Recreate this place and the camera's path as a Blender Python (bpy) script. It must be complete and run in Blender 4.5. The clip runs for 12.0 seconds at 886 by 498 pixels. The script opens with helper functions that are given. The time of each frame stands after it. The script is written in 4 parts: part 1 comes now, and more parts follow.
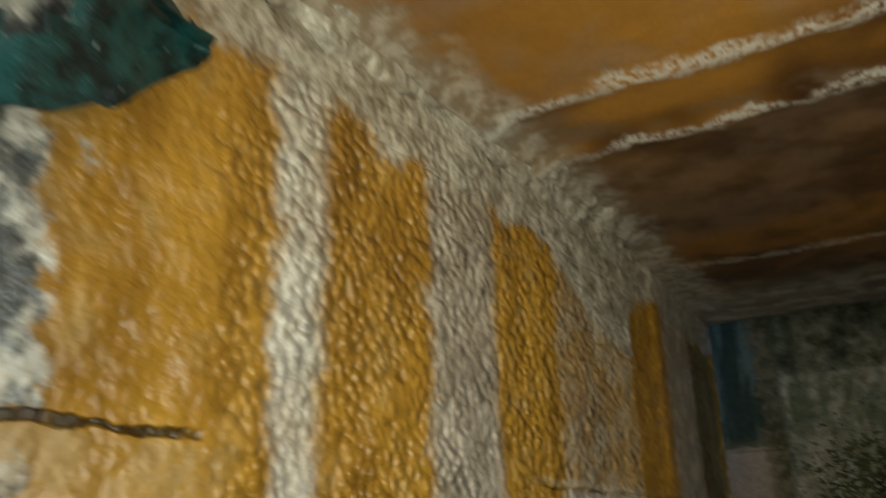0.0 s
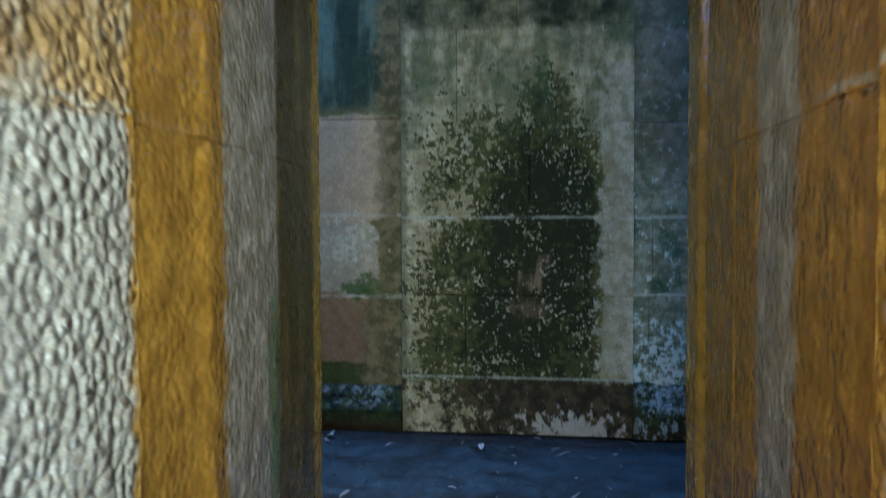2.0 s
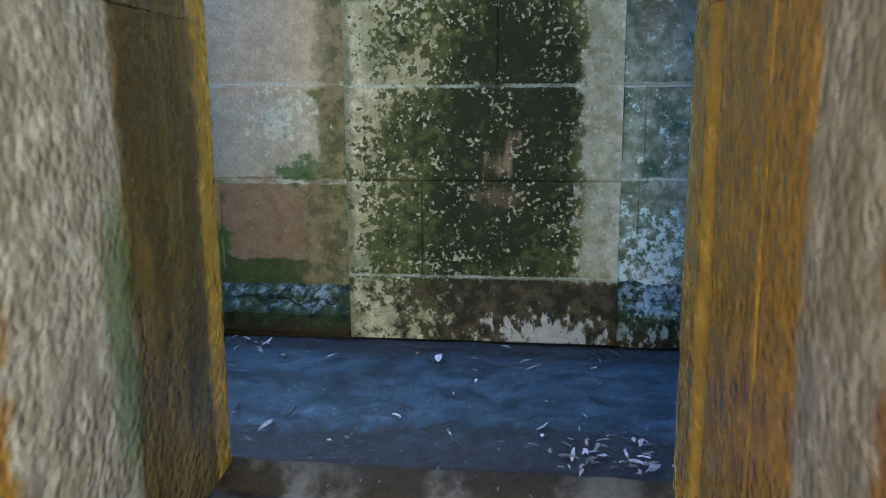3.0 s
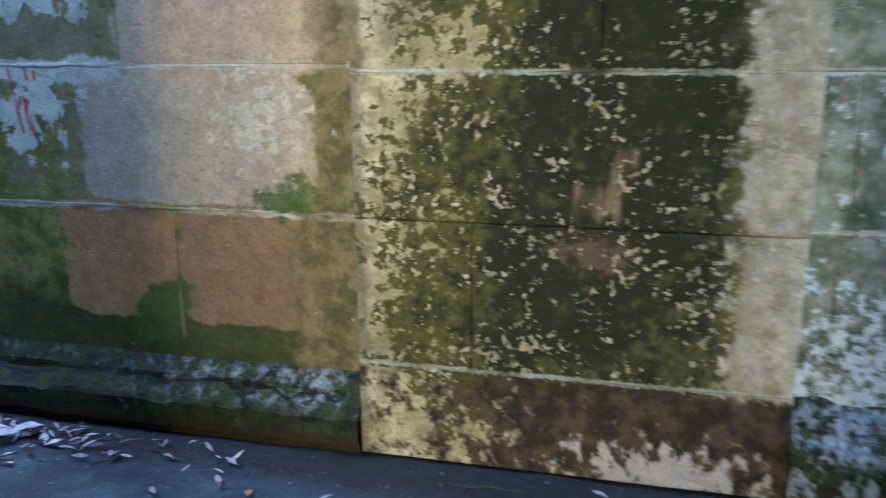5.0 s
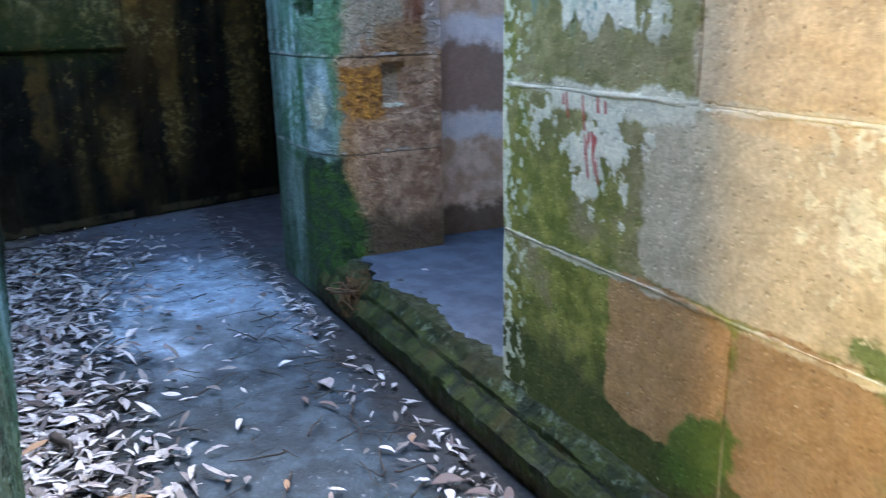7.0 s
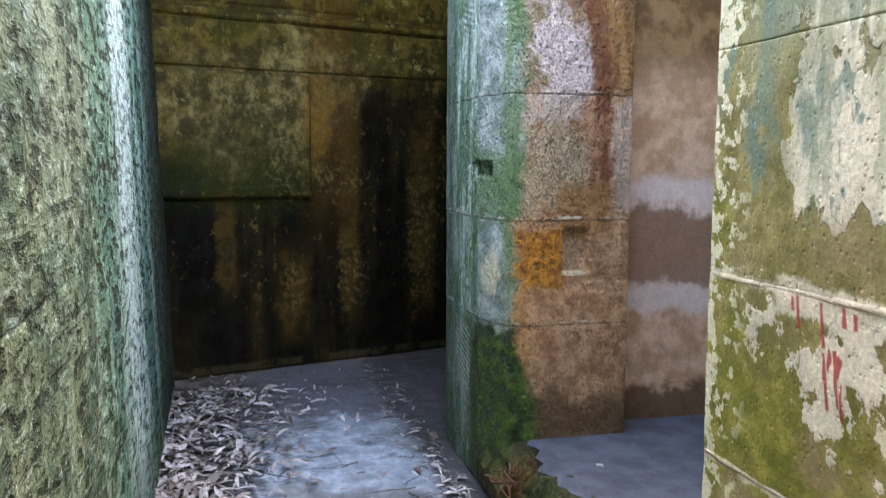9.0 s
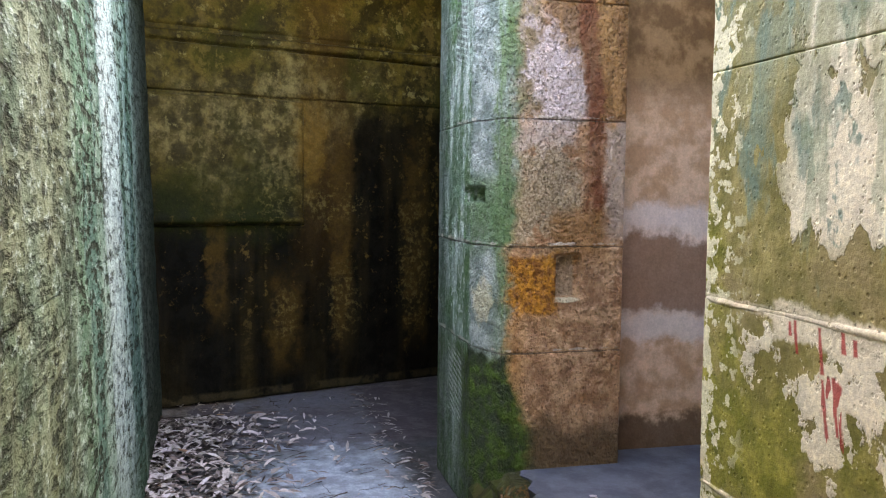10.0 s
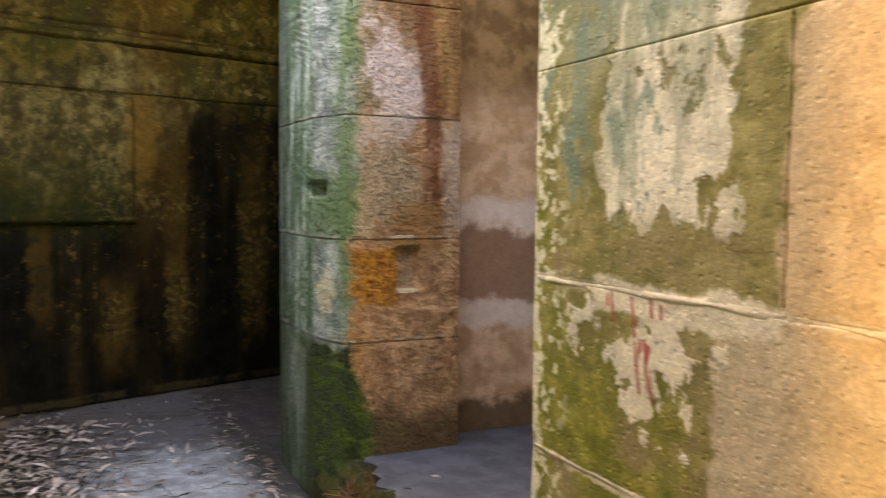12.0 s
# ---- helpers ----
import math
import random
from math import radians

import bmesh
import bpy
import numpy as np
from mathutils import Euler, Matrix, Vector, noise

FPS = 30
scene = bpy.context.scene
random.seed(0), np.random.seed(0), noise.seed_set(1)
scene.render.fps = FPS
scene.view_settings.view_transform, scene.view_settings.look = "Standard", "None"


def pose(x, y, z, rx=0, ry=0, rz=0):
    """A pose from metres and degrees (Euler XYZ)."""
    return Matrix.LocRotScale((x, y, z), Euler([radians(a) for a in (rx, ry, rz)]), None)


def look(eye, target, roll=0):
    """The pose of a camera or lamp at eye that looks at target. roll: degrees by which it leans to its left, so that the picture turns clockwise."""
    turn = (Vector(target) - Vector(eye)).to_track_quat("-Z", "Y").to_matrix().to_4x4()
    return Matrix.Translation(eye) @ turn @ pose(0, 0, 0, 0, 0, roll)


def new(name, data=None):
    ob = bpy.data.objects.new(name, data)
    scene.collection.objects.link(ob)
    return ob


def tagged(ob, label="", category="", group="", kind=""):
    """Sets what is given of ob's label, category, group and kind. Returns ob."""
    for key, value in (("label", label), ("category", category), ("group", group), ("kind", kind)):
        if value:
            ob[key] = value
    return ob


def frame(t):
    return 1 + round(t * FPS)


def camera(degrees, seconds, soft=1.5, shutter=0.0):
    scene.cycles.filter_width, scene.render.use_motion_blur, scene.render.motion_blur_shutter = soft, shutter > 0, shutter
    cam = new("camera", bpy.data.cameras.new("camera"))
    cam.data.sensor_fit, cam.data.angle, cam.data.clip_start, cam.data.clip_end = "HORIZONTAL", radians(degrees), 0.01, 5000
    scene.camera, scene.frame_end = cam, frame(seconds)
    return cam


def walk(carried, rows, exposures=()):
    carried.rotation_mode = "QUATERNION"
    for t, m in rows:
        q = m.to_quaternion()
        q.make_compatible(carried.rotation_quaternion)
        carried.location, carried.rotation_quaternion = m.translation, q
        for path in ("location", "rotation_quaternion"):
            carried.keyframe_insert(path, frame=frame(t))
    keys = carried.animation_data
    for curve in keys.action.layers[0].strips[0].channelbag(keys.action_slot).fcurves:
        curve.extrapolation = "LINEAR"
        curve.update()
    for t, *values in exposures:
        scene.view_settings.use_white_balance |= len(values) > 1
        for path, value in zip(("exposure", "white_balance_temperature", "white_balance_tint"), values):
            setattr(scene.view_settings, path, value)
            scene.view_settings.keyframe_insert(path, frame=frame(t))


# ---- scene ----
cam = camera(56.3, 12.0, soft=1.1, shutter=0.4)
PATH = [
    (0, (1.213, -0.304, 1.437), (0.208, 1.293, 2.1), -1.8),
    (0.5, (1.005, 0.09, 1.453), (0.295, 1.895, 1.941), -1.2),
    (1, (0.947, 0.509, 1.402), (0.5, 2.428, 1.747), -0.6),
    (1.5, (0.965, 0.89, 1.373), (0.638, 2.858, 1.519), 0.2),
    (2, (0.96, 1.336, 1.363), (0.676, 3.314, 1.293), -0.2),
    (2.5, (1.04, 1.766, 1.326), (0.766, 3.725, 1.037), -0.4),
    (2.7, (1.073, 1.937, 1.341), (0.803, 3.889, 1.003), -0.5),
    (4.3, (0.929, 3.326, 1.419), (0.69, 5.264, 0.985), 0.2),
    (4.5, (0.942, 3.496, 1.434), (0.67, 5.427, 0.99), 0.1),
    (5, (0.926, 3.927, 1.471), (0.446, 5.807, 0.985), -0.4),
    (5.5, (0.879, 4.307, 1.499), (-0.067, 5.996, 0.997), -1.5),
    (6, (0.859, 4.677, 1.536), (-0.48, 6.069, 1.017), -1.7),
    (6.5, (0.78, 4.932, 1.573), (-0.791, 6.048, 1.038), -1.7),
    (7, (0.618, 5.155, 1.619), (-1.117, 5.992, 1.08), -1.1),
    (7.5, (0.475, 5.33, 1.645), (-1.349, 5.95, 1.105), -0.5),
    (7.7, (0.427, 5.414, 1.682), (-1.416, 5.974, 1.143), -0.5),
    (9.3, (0.139, 5.331, 1.704), (-1.8, 5.795, 1.548), 0.6),
    (9.5, (0.127, 5.347, 1.697), (-1.812, 5.815, 1.555), 0.7),
    (10, (0.131, 5.361, 1.682), (-1.806, 5.841, 1.546), 0.6),
    (10.5, (0.13, 5.363, 1.672), (-1.802, 5.865, 1.545), 0.5),
    (11, (0.124, 5.358, 1.673), (-1.798, 5.898, 1.547), 0.4),
    (11.5, (0.144, 5.346, 1.665), (-1.761, 5.942, 1.539), 0.4),
    (12, (0.241, 5.297, 1.634), (-1.565, 6.146, 1.511), 0.5),
]
walk(cam, [(t, look(eye, target, roll)) for t, eye, target, roll in PATH],
     [(0, 0.35, 4700, 10), (0.5, 0.6, 4200, 10), (1.5, 1.5, 3850, 7), (2.1, 1.95, 3900, 5), (2.7, 2.5, 4000, 6), (4.5, 3.35, 4300, 10), (5.0, 3.2, 4500, 11), (5.5, 3.3, 4700, 14), (6.0, 3.45, 4150, 12), (6.5, 3.8, 4500, 10), (7.0, 4.2, 5900, 9), (7.5, 4.5, 8800, 15), (9.5, 4.55, 9200, 22), (10.5, 4.5, 11500, 27), (11.5, 4.4, 12800, 26), (12, 4.3, 16000, 28)])

# ---- light ----
world = bpy.data.worlds.new("sky")
scene.world = world
world.use_nodes = True
wn = world.node_tree
sky = wn.nodes.new("ShaderNodeTexSky")
sky.sky_type, sky.sun_disc, sky.sun_elevation, sky.sun_rotation = "NISHITA", False, radians(60), radians(290)
wn.links.new(sky.outputs[0], wn.nodes["Background"].inputs[0])
wn.nodes["Background"].inputs[1].default_value = 0.15
sun_data = bpy.data.lights.new("sun", "SUN")
sun_data.energy, sun_data.angle, sun_data.color = 0.1, radians(20), (1.0, 0.98, 0.95)
new("sun", sun_data).matrix_world = look((-9.4, 3.4, 17.3), (0, 0, 0))
# warm lamps added for a carried torch: entrance behind the walker, unseen side opening


def torch_fill(name, eye, target, wide, high, watts, spread=180):
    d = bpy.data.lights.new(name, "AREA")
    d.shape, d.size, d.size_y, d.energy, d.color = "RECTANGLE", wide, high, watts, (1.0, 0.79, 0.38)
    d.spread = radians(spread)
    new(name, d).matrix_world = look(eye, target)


torch_fill("entrance_fill", (0.72, -1.15, 1.40), (0.62, 1.0, 1.40), 1.1, 1.9, 24)
torch_fill("side_fill", (1.50, 0.84, 1.50), (0.50, 1.75, 1.50), 0.6, 1.6, 15)
torch_fill("beam_fill", (1.48, 1.55, 1.55), (-0.20, 6.60, 1.15), 0.28, 1.5, 1.4, 80)

# ---- materials ----
class Mat:
    """A node material with short ways to write masks and colours."""

    def __init__(self, name, rough=0.9, spec=0.3):
        self.mat = bpy.data.materials.new(name)
        self.mat.use_nodes = True
        self.tree = self.mat.node_tree
        self.bsdf = self.tree.nodes["Principled BSDF"]
        self.bsdf.inputs["Roughness"].default_value = rough
        self.bsdf.inputs["Specular IOR Level"].default_value = spec
        geo = self.tree.nodes.new("ShaderNodeNewGeometry")
        self.pos = geo.outputs["Position"]
        self.island = geo.outputs["Random Per Island"]
        sep = self.tree.nodes.new("ShaderNodeSeparateXYZ")
        self.tree.links.new(self.pos, sep.inputs[0])
        self.x, self.y, self.z = sep.outputs
        self.rand = self.tree.nodes.new("ShaderNodeObjectInfo").outputs["Random"]

    def put(self, socket, value):
        if isinstance(value, bpy.types.NodeSocket):
            self.tree.links.new(value, socket)
        elif isinstance(value, tuple) and len(value) == 3 and socket.type == "RGBA":
            socket.default_value = (*value, 1)
        else:
            socket.default_value = value

    def m(self, op, *args):
        n = self.tree.nodes.new("ShaderNodeMath")
        n.operation = op
        for i, a in enumerate(args):
            self.put(n.inputs[i], a)
        return n.outputs[0]

    def add(self, *a):
        r = a[0]
        for b in a[1:]:
            r = self.m("ADD", r, b)
        return r

    def sub(self, a, b): return self.m("SUBTRACT", a, b)
    def mul(self, a, b): return self.m("MULTIPLY", a, b)
    def inv(self, a): return self.m("SUBTRACT", 1.0, a)
    def hi(self, a, b): return self.m("MAXIMUM", a, b)
    def lo(self, a, b): return self.m("MINIMUM", a, b)

    def scaled(self, sx, sy, sz):
        n = self.tree.nodes.new("ShaderNodeVectorMath")
        n.operation = "MULTIPLY"
        self.put(n.inputs[0], self.pos)
        n.inputs[1].default_value = (sx, sy, sz)
        return n.outputs[0]

    def noise(self, scale, detail=4.0, rough=0.6, vec=None, dist=0.0):
        n = self.tree.nodes.new("ShaderNodeTexNoise")
        self.put(n.inputs["Vector"], vec or self.pos)
        n.inputs["Scale"].default_value, n.inputs["Detail"].default_value = scale, detail
        n.inputs["Roughness"].default_value, n.inputs["Distortion"].default_value = rough, dist
        return n.outputs["Fac"]

    def cells(self, scale, vec=None, feature="F1", smooth=0.0):
        n = self.tree.nodes.new("ShaderNodeTexVoronoi")
        n.feature = "SMOOTH_F1" if smooth else feature
        if smooth:
            n.inputs["Smoothness"].default_value = smooth
        self.put(n.inputs["Vector"], vec or self.pos)
        n.inputs["Scale"].default_value = scale
        return n.outputs["Distance"]

    def ss(self, v, a, b, to0=0.0, to1=1.0):
        n = self.tree.nodes.new("ShaderNodeMapRange")
        n.interpolation_type = "SMOOTHSTEP"
        self.put(n.inputs["Value"], v)
        n.inputs["From Min"].default_value, n.inputs["From Max"].default_value = a, b
        n.inputs["To Min"].default_value, n.inputs["To Max"].default_value = to0, to1
        return n.outputs[0]

    def mix(self, f, a, b, blend="MIX"):
        n = self.tree.nodes.new("ShaderNodeMix")
        n.data_type, n.blend_type = "RGBA", blend
        self.put(n.inputs[0], f)
        self.put(n.inputs[6], a)
        self.put(n.inputs[7], b)
        return n.outputs[2]

    def rect(self, u, v, u0, u1, v0, v1, soft=0.03, wob=None, amp=0.15):
        """Mask of a rectangle of stain whose edge wanders by amp metres with wob."""
        d = self.lo(self.lo(self.sub(u, u0), self.sub(u1, u)), self.lo(self.sub(v, v0), self.sub(v1, v)))
        if wob is not None:
            d = self.add(d, self.mul(self.sub(wob, 0.5), amp * 4))
        return self.ss(d, -soft, soft)

    def spot(self, u, v, cu, cv, ru, rv, soft=0.2, wob=None, amp=1.0):
        """Mask of an oval stain; its edge wanders with wob."""
        a = self.m("POWER", self.m("ABSOLUTE", self.mul(self.sub(u, cu), 1 / ru)), 2.0)
        b = self.m("POWER", self.m("ABSOLUTE", self.mul(self.sub(v, cv), 1 / rv)), 2.0)
        d = self.sub(1.0, self.m("SQRT", self.add(a, b)))
        if wob is not None:
            d = self.add(d, self.mul(self.sub(wob, 0.5), amp * 4))
        return self.ss(d, -soft, soft)

    def line(self, v, at, half, wob=None, amp=0.01):
        d = self.m("ABSOLUTE", self.sub(v, at))
        if wob is not None:
            d = self.add(d, self.mul(self.sub(wob, 0.5), amp * 4))
        return self.ss(d, half, half * 0.4)

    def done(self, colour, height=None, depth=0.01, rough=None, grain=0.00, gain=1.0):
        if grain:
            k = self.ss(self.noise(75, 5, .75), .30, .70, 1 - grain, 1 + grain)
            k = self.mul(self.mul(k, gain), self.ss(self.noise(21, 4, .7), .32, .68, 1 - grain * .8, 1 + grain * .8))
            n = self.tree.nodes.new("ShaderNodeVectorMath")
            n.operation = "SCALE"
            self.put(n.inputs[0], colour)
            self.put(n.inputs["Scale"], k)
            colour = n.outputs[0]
        self.put(self.bsdf.inputs["Base Color"], colour)
        if rough is not None:
            self.put(self.bsdf.inputs["Roughness"], rough)
        if height is not None:
            b = self.tree.nodes.new("ShaderNodeBump")
            b.inputs["Strength"].default_value, b.inputs["Distance"].default_value = 1.0, depth
            self.put(b.inputs["Height"], height)
            self.put(self.bsdf.inputs["Normal"], b.outputs[0])
        return self.mat


def corridor_stone(name, strips, smooth_from):
    """Ochre-stained pecked sandstone with pale mineral runs; strips: rows of y from, y to, kind."""
    g = Mat(name, 0.5, 0.6)
    left_over = .28 if smooth_from > 3 else .20
    big, mid, fine = g.noise(2.2, 3), g.noise(9, 5), g.noise(60, 4, 0.7)
    run = g.noise(7, 4, 0.6, g.scaled(1, 1, 0.22))
    c = g.mix(g.ss(g.add(g.mul(run, .5), g.mul(big, .5)), .35, .65), (.30, .155, .008), (.56, .315, .018))
    c = g.mix(g.mul(g.ss(mid, .5, .75), .45), c, (.50, .38, .15))
    yy = g.add(g.y, g.mul(g.sub(mid, .5), .16))
    for y0, y1, kind in strips:
        s = g.rect(yy, g.z, y0, y1, -1, 9, .035)
        if kind == "pale":
            c = g.mix(g.mul(s, g.ss(big, .25, .5, .6, 1)), c, g.mix(g.ss(fine, .35, .7), (.56, .52, .45), (.82, .80, .76)))
        if kind == "mixed":
            c = g.mix(g.mul(s, g.ss(g.add(g.z, g.mul(g.sub(mid, .5), .1)), 1.60, 1.56, .25, 1)), g.mix(g.mul(s, g.ss(g.noise(8, 5, .65), .46, .58, 0, .55)), c, (.62, .55, .42)), g.mix(g.ss(fine, .35, .7), (.46, .41, .33), (.70, .66, .58)))
        if kind == "grey":
            c = g.mix(g.mul(s, .9), c, g.mix(g.ss(mid, .4, .65), (.36, .32, .27), (.56, .51, .45)))
        if kind == "brown":
            c = g.mix(s, c, g.mix(g.ss(mid, .35, .7), (.36, .19, .008), (.54, .30, .014)))
        if kind == "dark":
            c = g.mix(g.mul(s, .9), c, g.mix(g.ss(run, .4, .65), (.06, .045, .014), (.17, .115, .030)))
    # lime crust under the ceiling and down the upper wall
    edge = g.add(g.z, g.mul(g.sub(g.noise(5, 4), .5), .35), g.mul(g.ss(g.y, 2.1, 2.9), .28), g.mul(g.ss(g.y, 3.0, 3.3), -.30))
    c = g.mix(g.mul(g.ss(edge, 2.40, 2.47), .92), c, g.mix(g.ss(g.noise(16, 5, .7), .38, .62), (.30, .27, .22), (.66, .63, .57)))
    # pale crust where the near wall is broken
    c = g.mix(g.ss(g.add(g.y, g.mul(g.sub(mid, .5), .5)), .43, .37), c, g.mix(g.ss(g.noise(14, 5), .42, .6), (.10, .11, .12), (.62, .61, .57)))
    # crack beside the doorway
    crack = g.line(g.add(g.y, g.mul(g.sub(g.noise(6, 4), .5), .12), g.mul(g.z, .05)), 4.30, .006)
    left = 1.0 if smooth_from > 3 else 0.0
    c = g.mix(g.mul(g.mul(crack, left), g.ss(g.z, .85, .75)), c, (.02, .013, .006))
    # algae low down beside the pale run
    c = g.mix(g.mul(g.spot(g.y, g.z, 4.14, .75, .08, .35, .5, mid, .5), .7 * left), c, (.09, .15, .02))
    # broken bed joint near the entrance, paler stone below it
    zc = g.add(g.z, g.mul(g.sub(g.noise(4, 4), .5), .09))
    near = g.ss(g.add(g.y, g.mul(g.sub(mid, .5), .2)), .84, .76)
    c = g.mix(g.mul(g.mul(near, g.ss(zc, 1.62, 1.60)), g.ss(mid, .42, .58, .2, .8)), c, (.46, .31, .10))
    split = g.mul(g.mul(near, g.line(zc, 1.625, .013, g.noise(14, 3), .006)), g.ss(g.noise(6, 3), .36, .48))
    c = g.mix(g.mul(split, .9), c, (.012, .008, .004))
    zj = g.add(g.z, g.mul(g.sub(g.noise(5, 3), .5), .05))
    joint = g.mul(g.line(zj, 1.600, .016, mid, .01), g.mul(g.ss(g.y, 1.9, 2.4), g.ss(g.y, 3.12, 3.0, .12, 1)))
    c = g.mix(g.mul(joint, g.ss(g.noise(9, 3), .4, .6, .3, .85)), c, (.60, .52, .40))
    gap = g.mul(g.mul(g.line(zj, 1.580, .006, mid, .006), g.mul(g.ss(g.y, 1.5, 2.3), g.ss(g.y, 3.12, 3.02, .35, 1))), g.ss(g.noise(6, 3), .44, .56))
    c = g.mix(g.mul(gap, .7), c, (.030, .018, .008))
    split = g.hi(split, g.mul(gap, .7))
    warp = g.tree.nodes.new("ShaderNodeTexNoise")
    warp.inputs["Scale"].default_value = 9
    g.put(warp.inputs["Vector"], g.pos)
    moved = g.tree.nodes.new("ShaderNodeVectorMath")
    moved.operation = "MULTIPLY_ADD"
    g.put(moved.inputs[0], warp.outputs["Color"])
    moved.inputs[1].default_value = (.022, .022, .022)
    g.put(moved.inputs[2], g.pos)
    lumps = g.mul(g.cells(31, moved.outputs[0], smooth=.28), g.ss(g.noise(6, 3), .34, .58, -.5, -1.5))
    limed = g.ss(edge, 2.40, 2.52, 1, .45)
    rough_part = g.mul(g.mul(g.ss(g.y, smooth_from + .07, smooth_from - .07, left_over, 1), limed), g.ss(g.add(g.y, g.mul(g.sub(mid, .5), .3)), .70, .85, .2, 1))
    h = g.add(g.mul(split, -.5), g.mul(lumps, g.mul(rough_part, 1.25)), g.mul(g.mul(g.noise(30, 2, .5), .35), g.ss(g.y, smooth_from + .07, smooth_from - .07, left_over, 1)), g.mul(fine, .08), g.mul(g.mul(mid, .5), g.ss(g.y, smooth_from + .07, smooth_from - .07, left_over, 1)))
    # Shade in the creases between lumps, mixed into the stone colour.
    hollow = g.mul(g.ss(g.cells(31, moved.outputs[0]), .54, .80), rough_part)
    c = g.mix(g.mul(hollow, .35), c, g.mix(.6, c, (.03, .018, .004)))
    return g.done(c, h, .016, g.mul(g.ss(mid, .4, .7, .20, .46), g.ss(g.y, smooth_from - .1, smooth_from + .1, 1, .75)), grain=0.09)


def ceiling_stone():
    g = Mat("ceiling_stone", 0.6, 0.35)
    mid, fine = g.noise(6, 5), g.noise(40, 4, .7)
    band = g.noise(1.7, 2, .5, g.scaled(.8, 1.1, 1))
    c = g.mix(g.ss(band, .38, .6), (.075, .034, .010), (.40, .20, .020))
    c = g.mix(g.mul(g.ss(g.noise(3, 4, .6), .5, .62), .65), c, (.22, .16, .10))
    # Deeper ceiling coloured darker for the light falling off past y 2.1.
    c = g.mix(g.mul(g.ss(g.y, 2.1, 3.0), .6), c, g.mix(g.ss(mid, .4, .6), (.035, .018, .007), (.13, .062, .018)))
    c = g.mix(g.mul(g.ss(g.add(g.y, g.mul(g.sub(mid, .5), .2)), 1.82, 1.70), .75), c, g.mix(g.ss(g.noise(2.4, 3), .42, .62), (.40, .20, .020), (.36, .22, .10)))
    c = g.mix(g.mul(g.rect(g.add(g.y, g.mul(g.sub(mid, .5), .2)), g.x, 2.24, 3.2, -1, 9, .08), .7), c, g.mix(g.ss(g.noise(2.4, 3), .42, .62), (.075, .045, .025), (.20, .135, .085)))
    for at, k in ((1.80, .9), (2.20, .9), (4.62, .9), (4.35, .6), (3.6, .4)):
        yy = g.add(g.y, g.mul(g.sub(mid, .5), .22), g.mul(g.x, -.05))
        c = g.mix(g.mul(g.mul(g.line(yy, at, .055), g.ss(fine, .38, .55)), k), c, (.66, .63, .60))
    xx = g.add(g.x, g.mul(g.sub(mid, .5), .3))
    c = g.mix(g.mul(g.ss(xx, .24, .10), .7), c, g.mix(g.ss(g.noise(15, 4, .6), .4, .6), (.28, .25, .2), (.62, .60, .55)))
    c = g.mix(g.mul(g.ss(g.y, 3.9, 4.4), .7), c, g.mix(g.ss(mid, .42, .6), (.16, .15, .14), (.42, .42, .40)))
    return g.done(c, g.add(g.mul(fine, .4), mid), .006, g.ss(mid, .4, .65, .35, .65), grain=0.07)


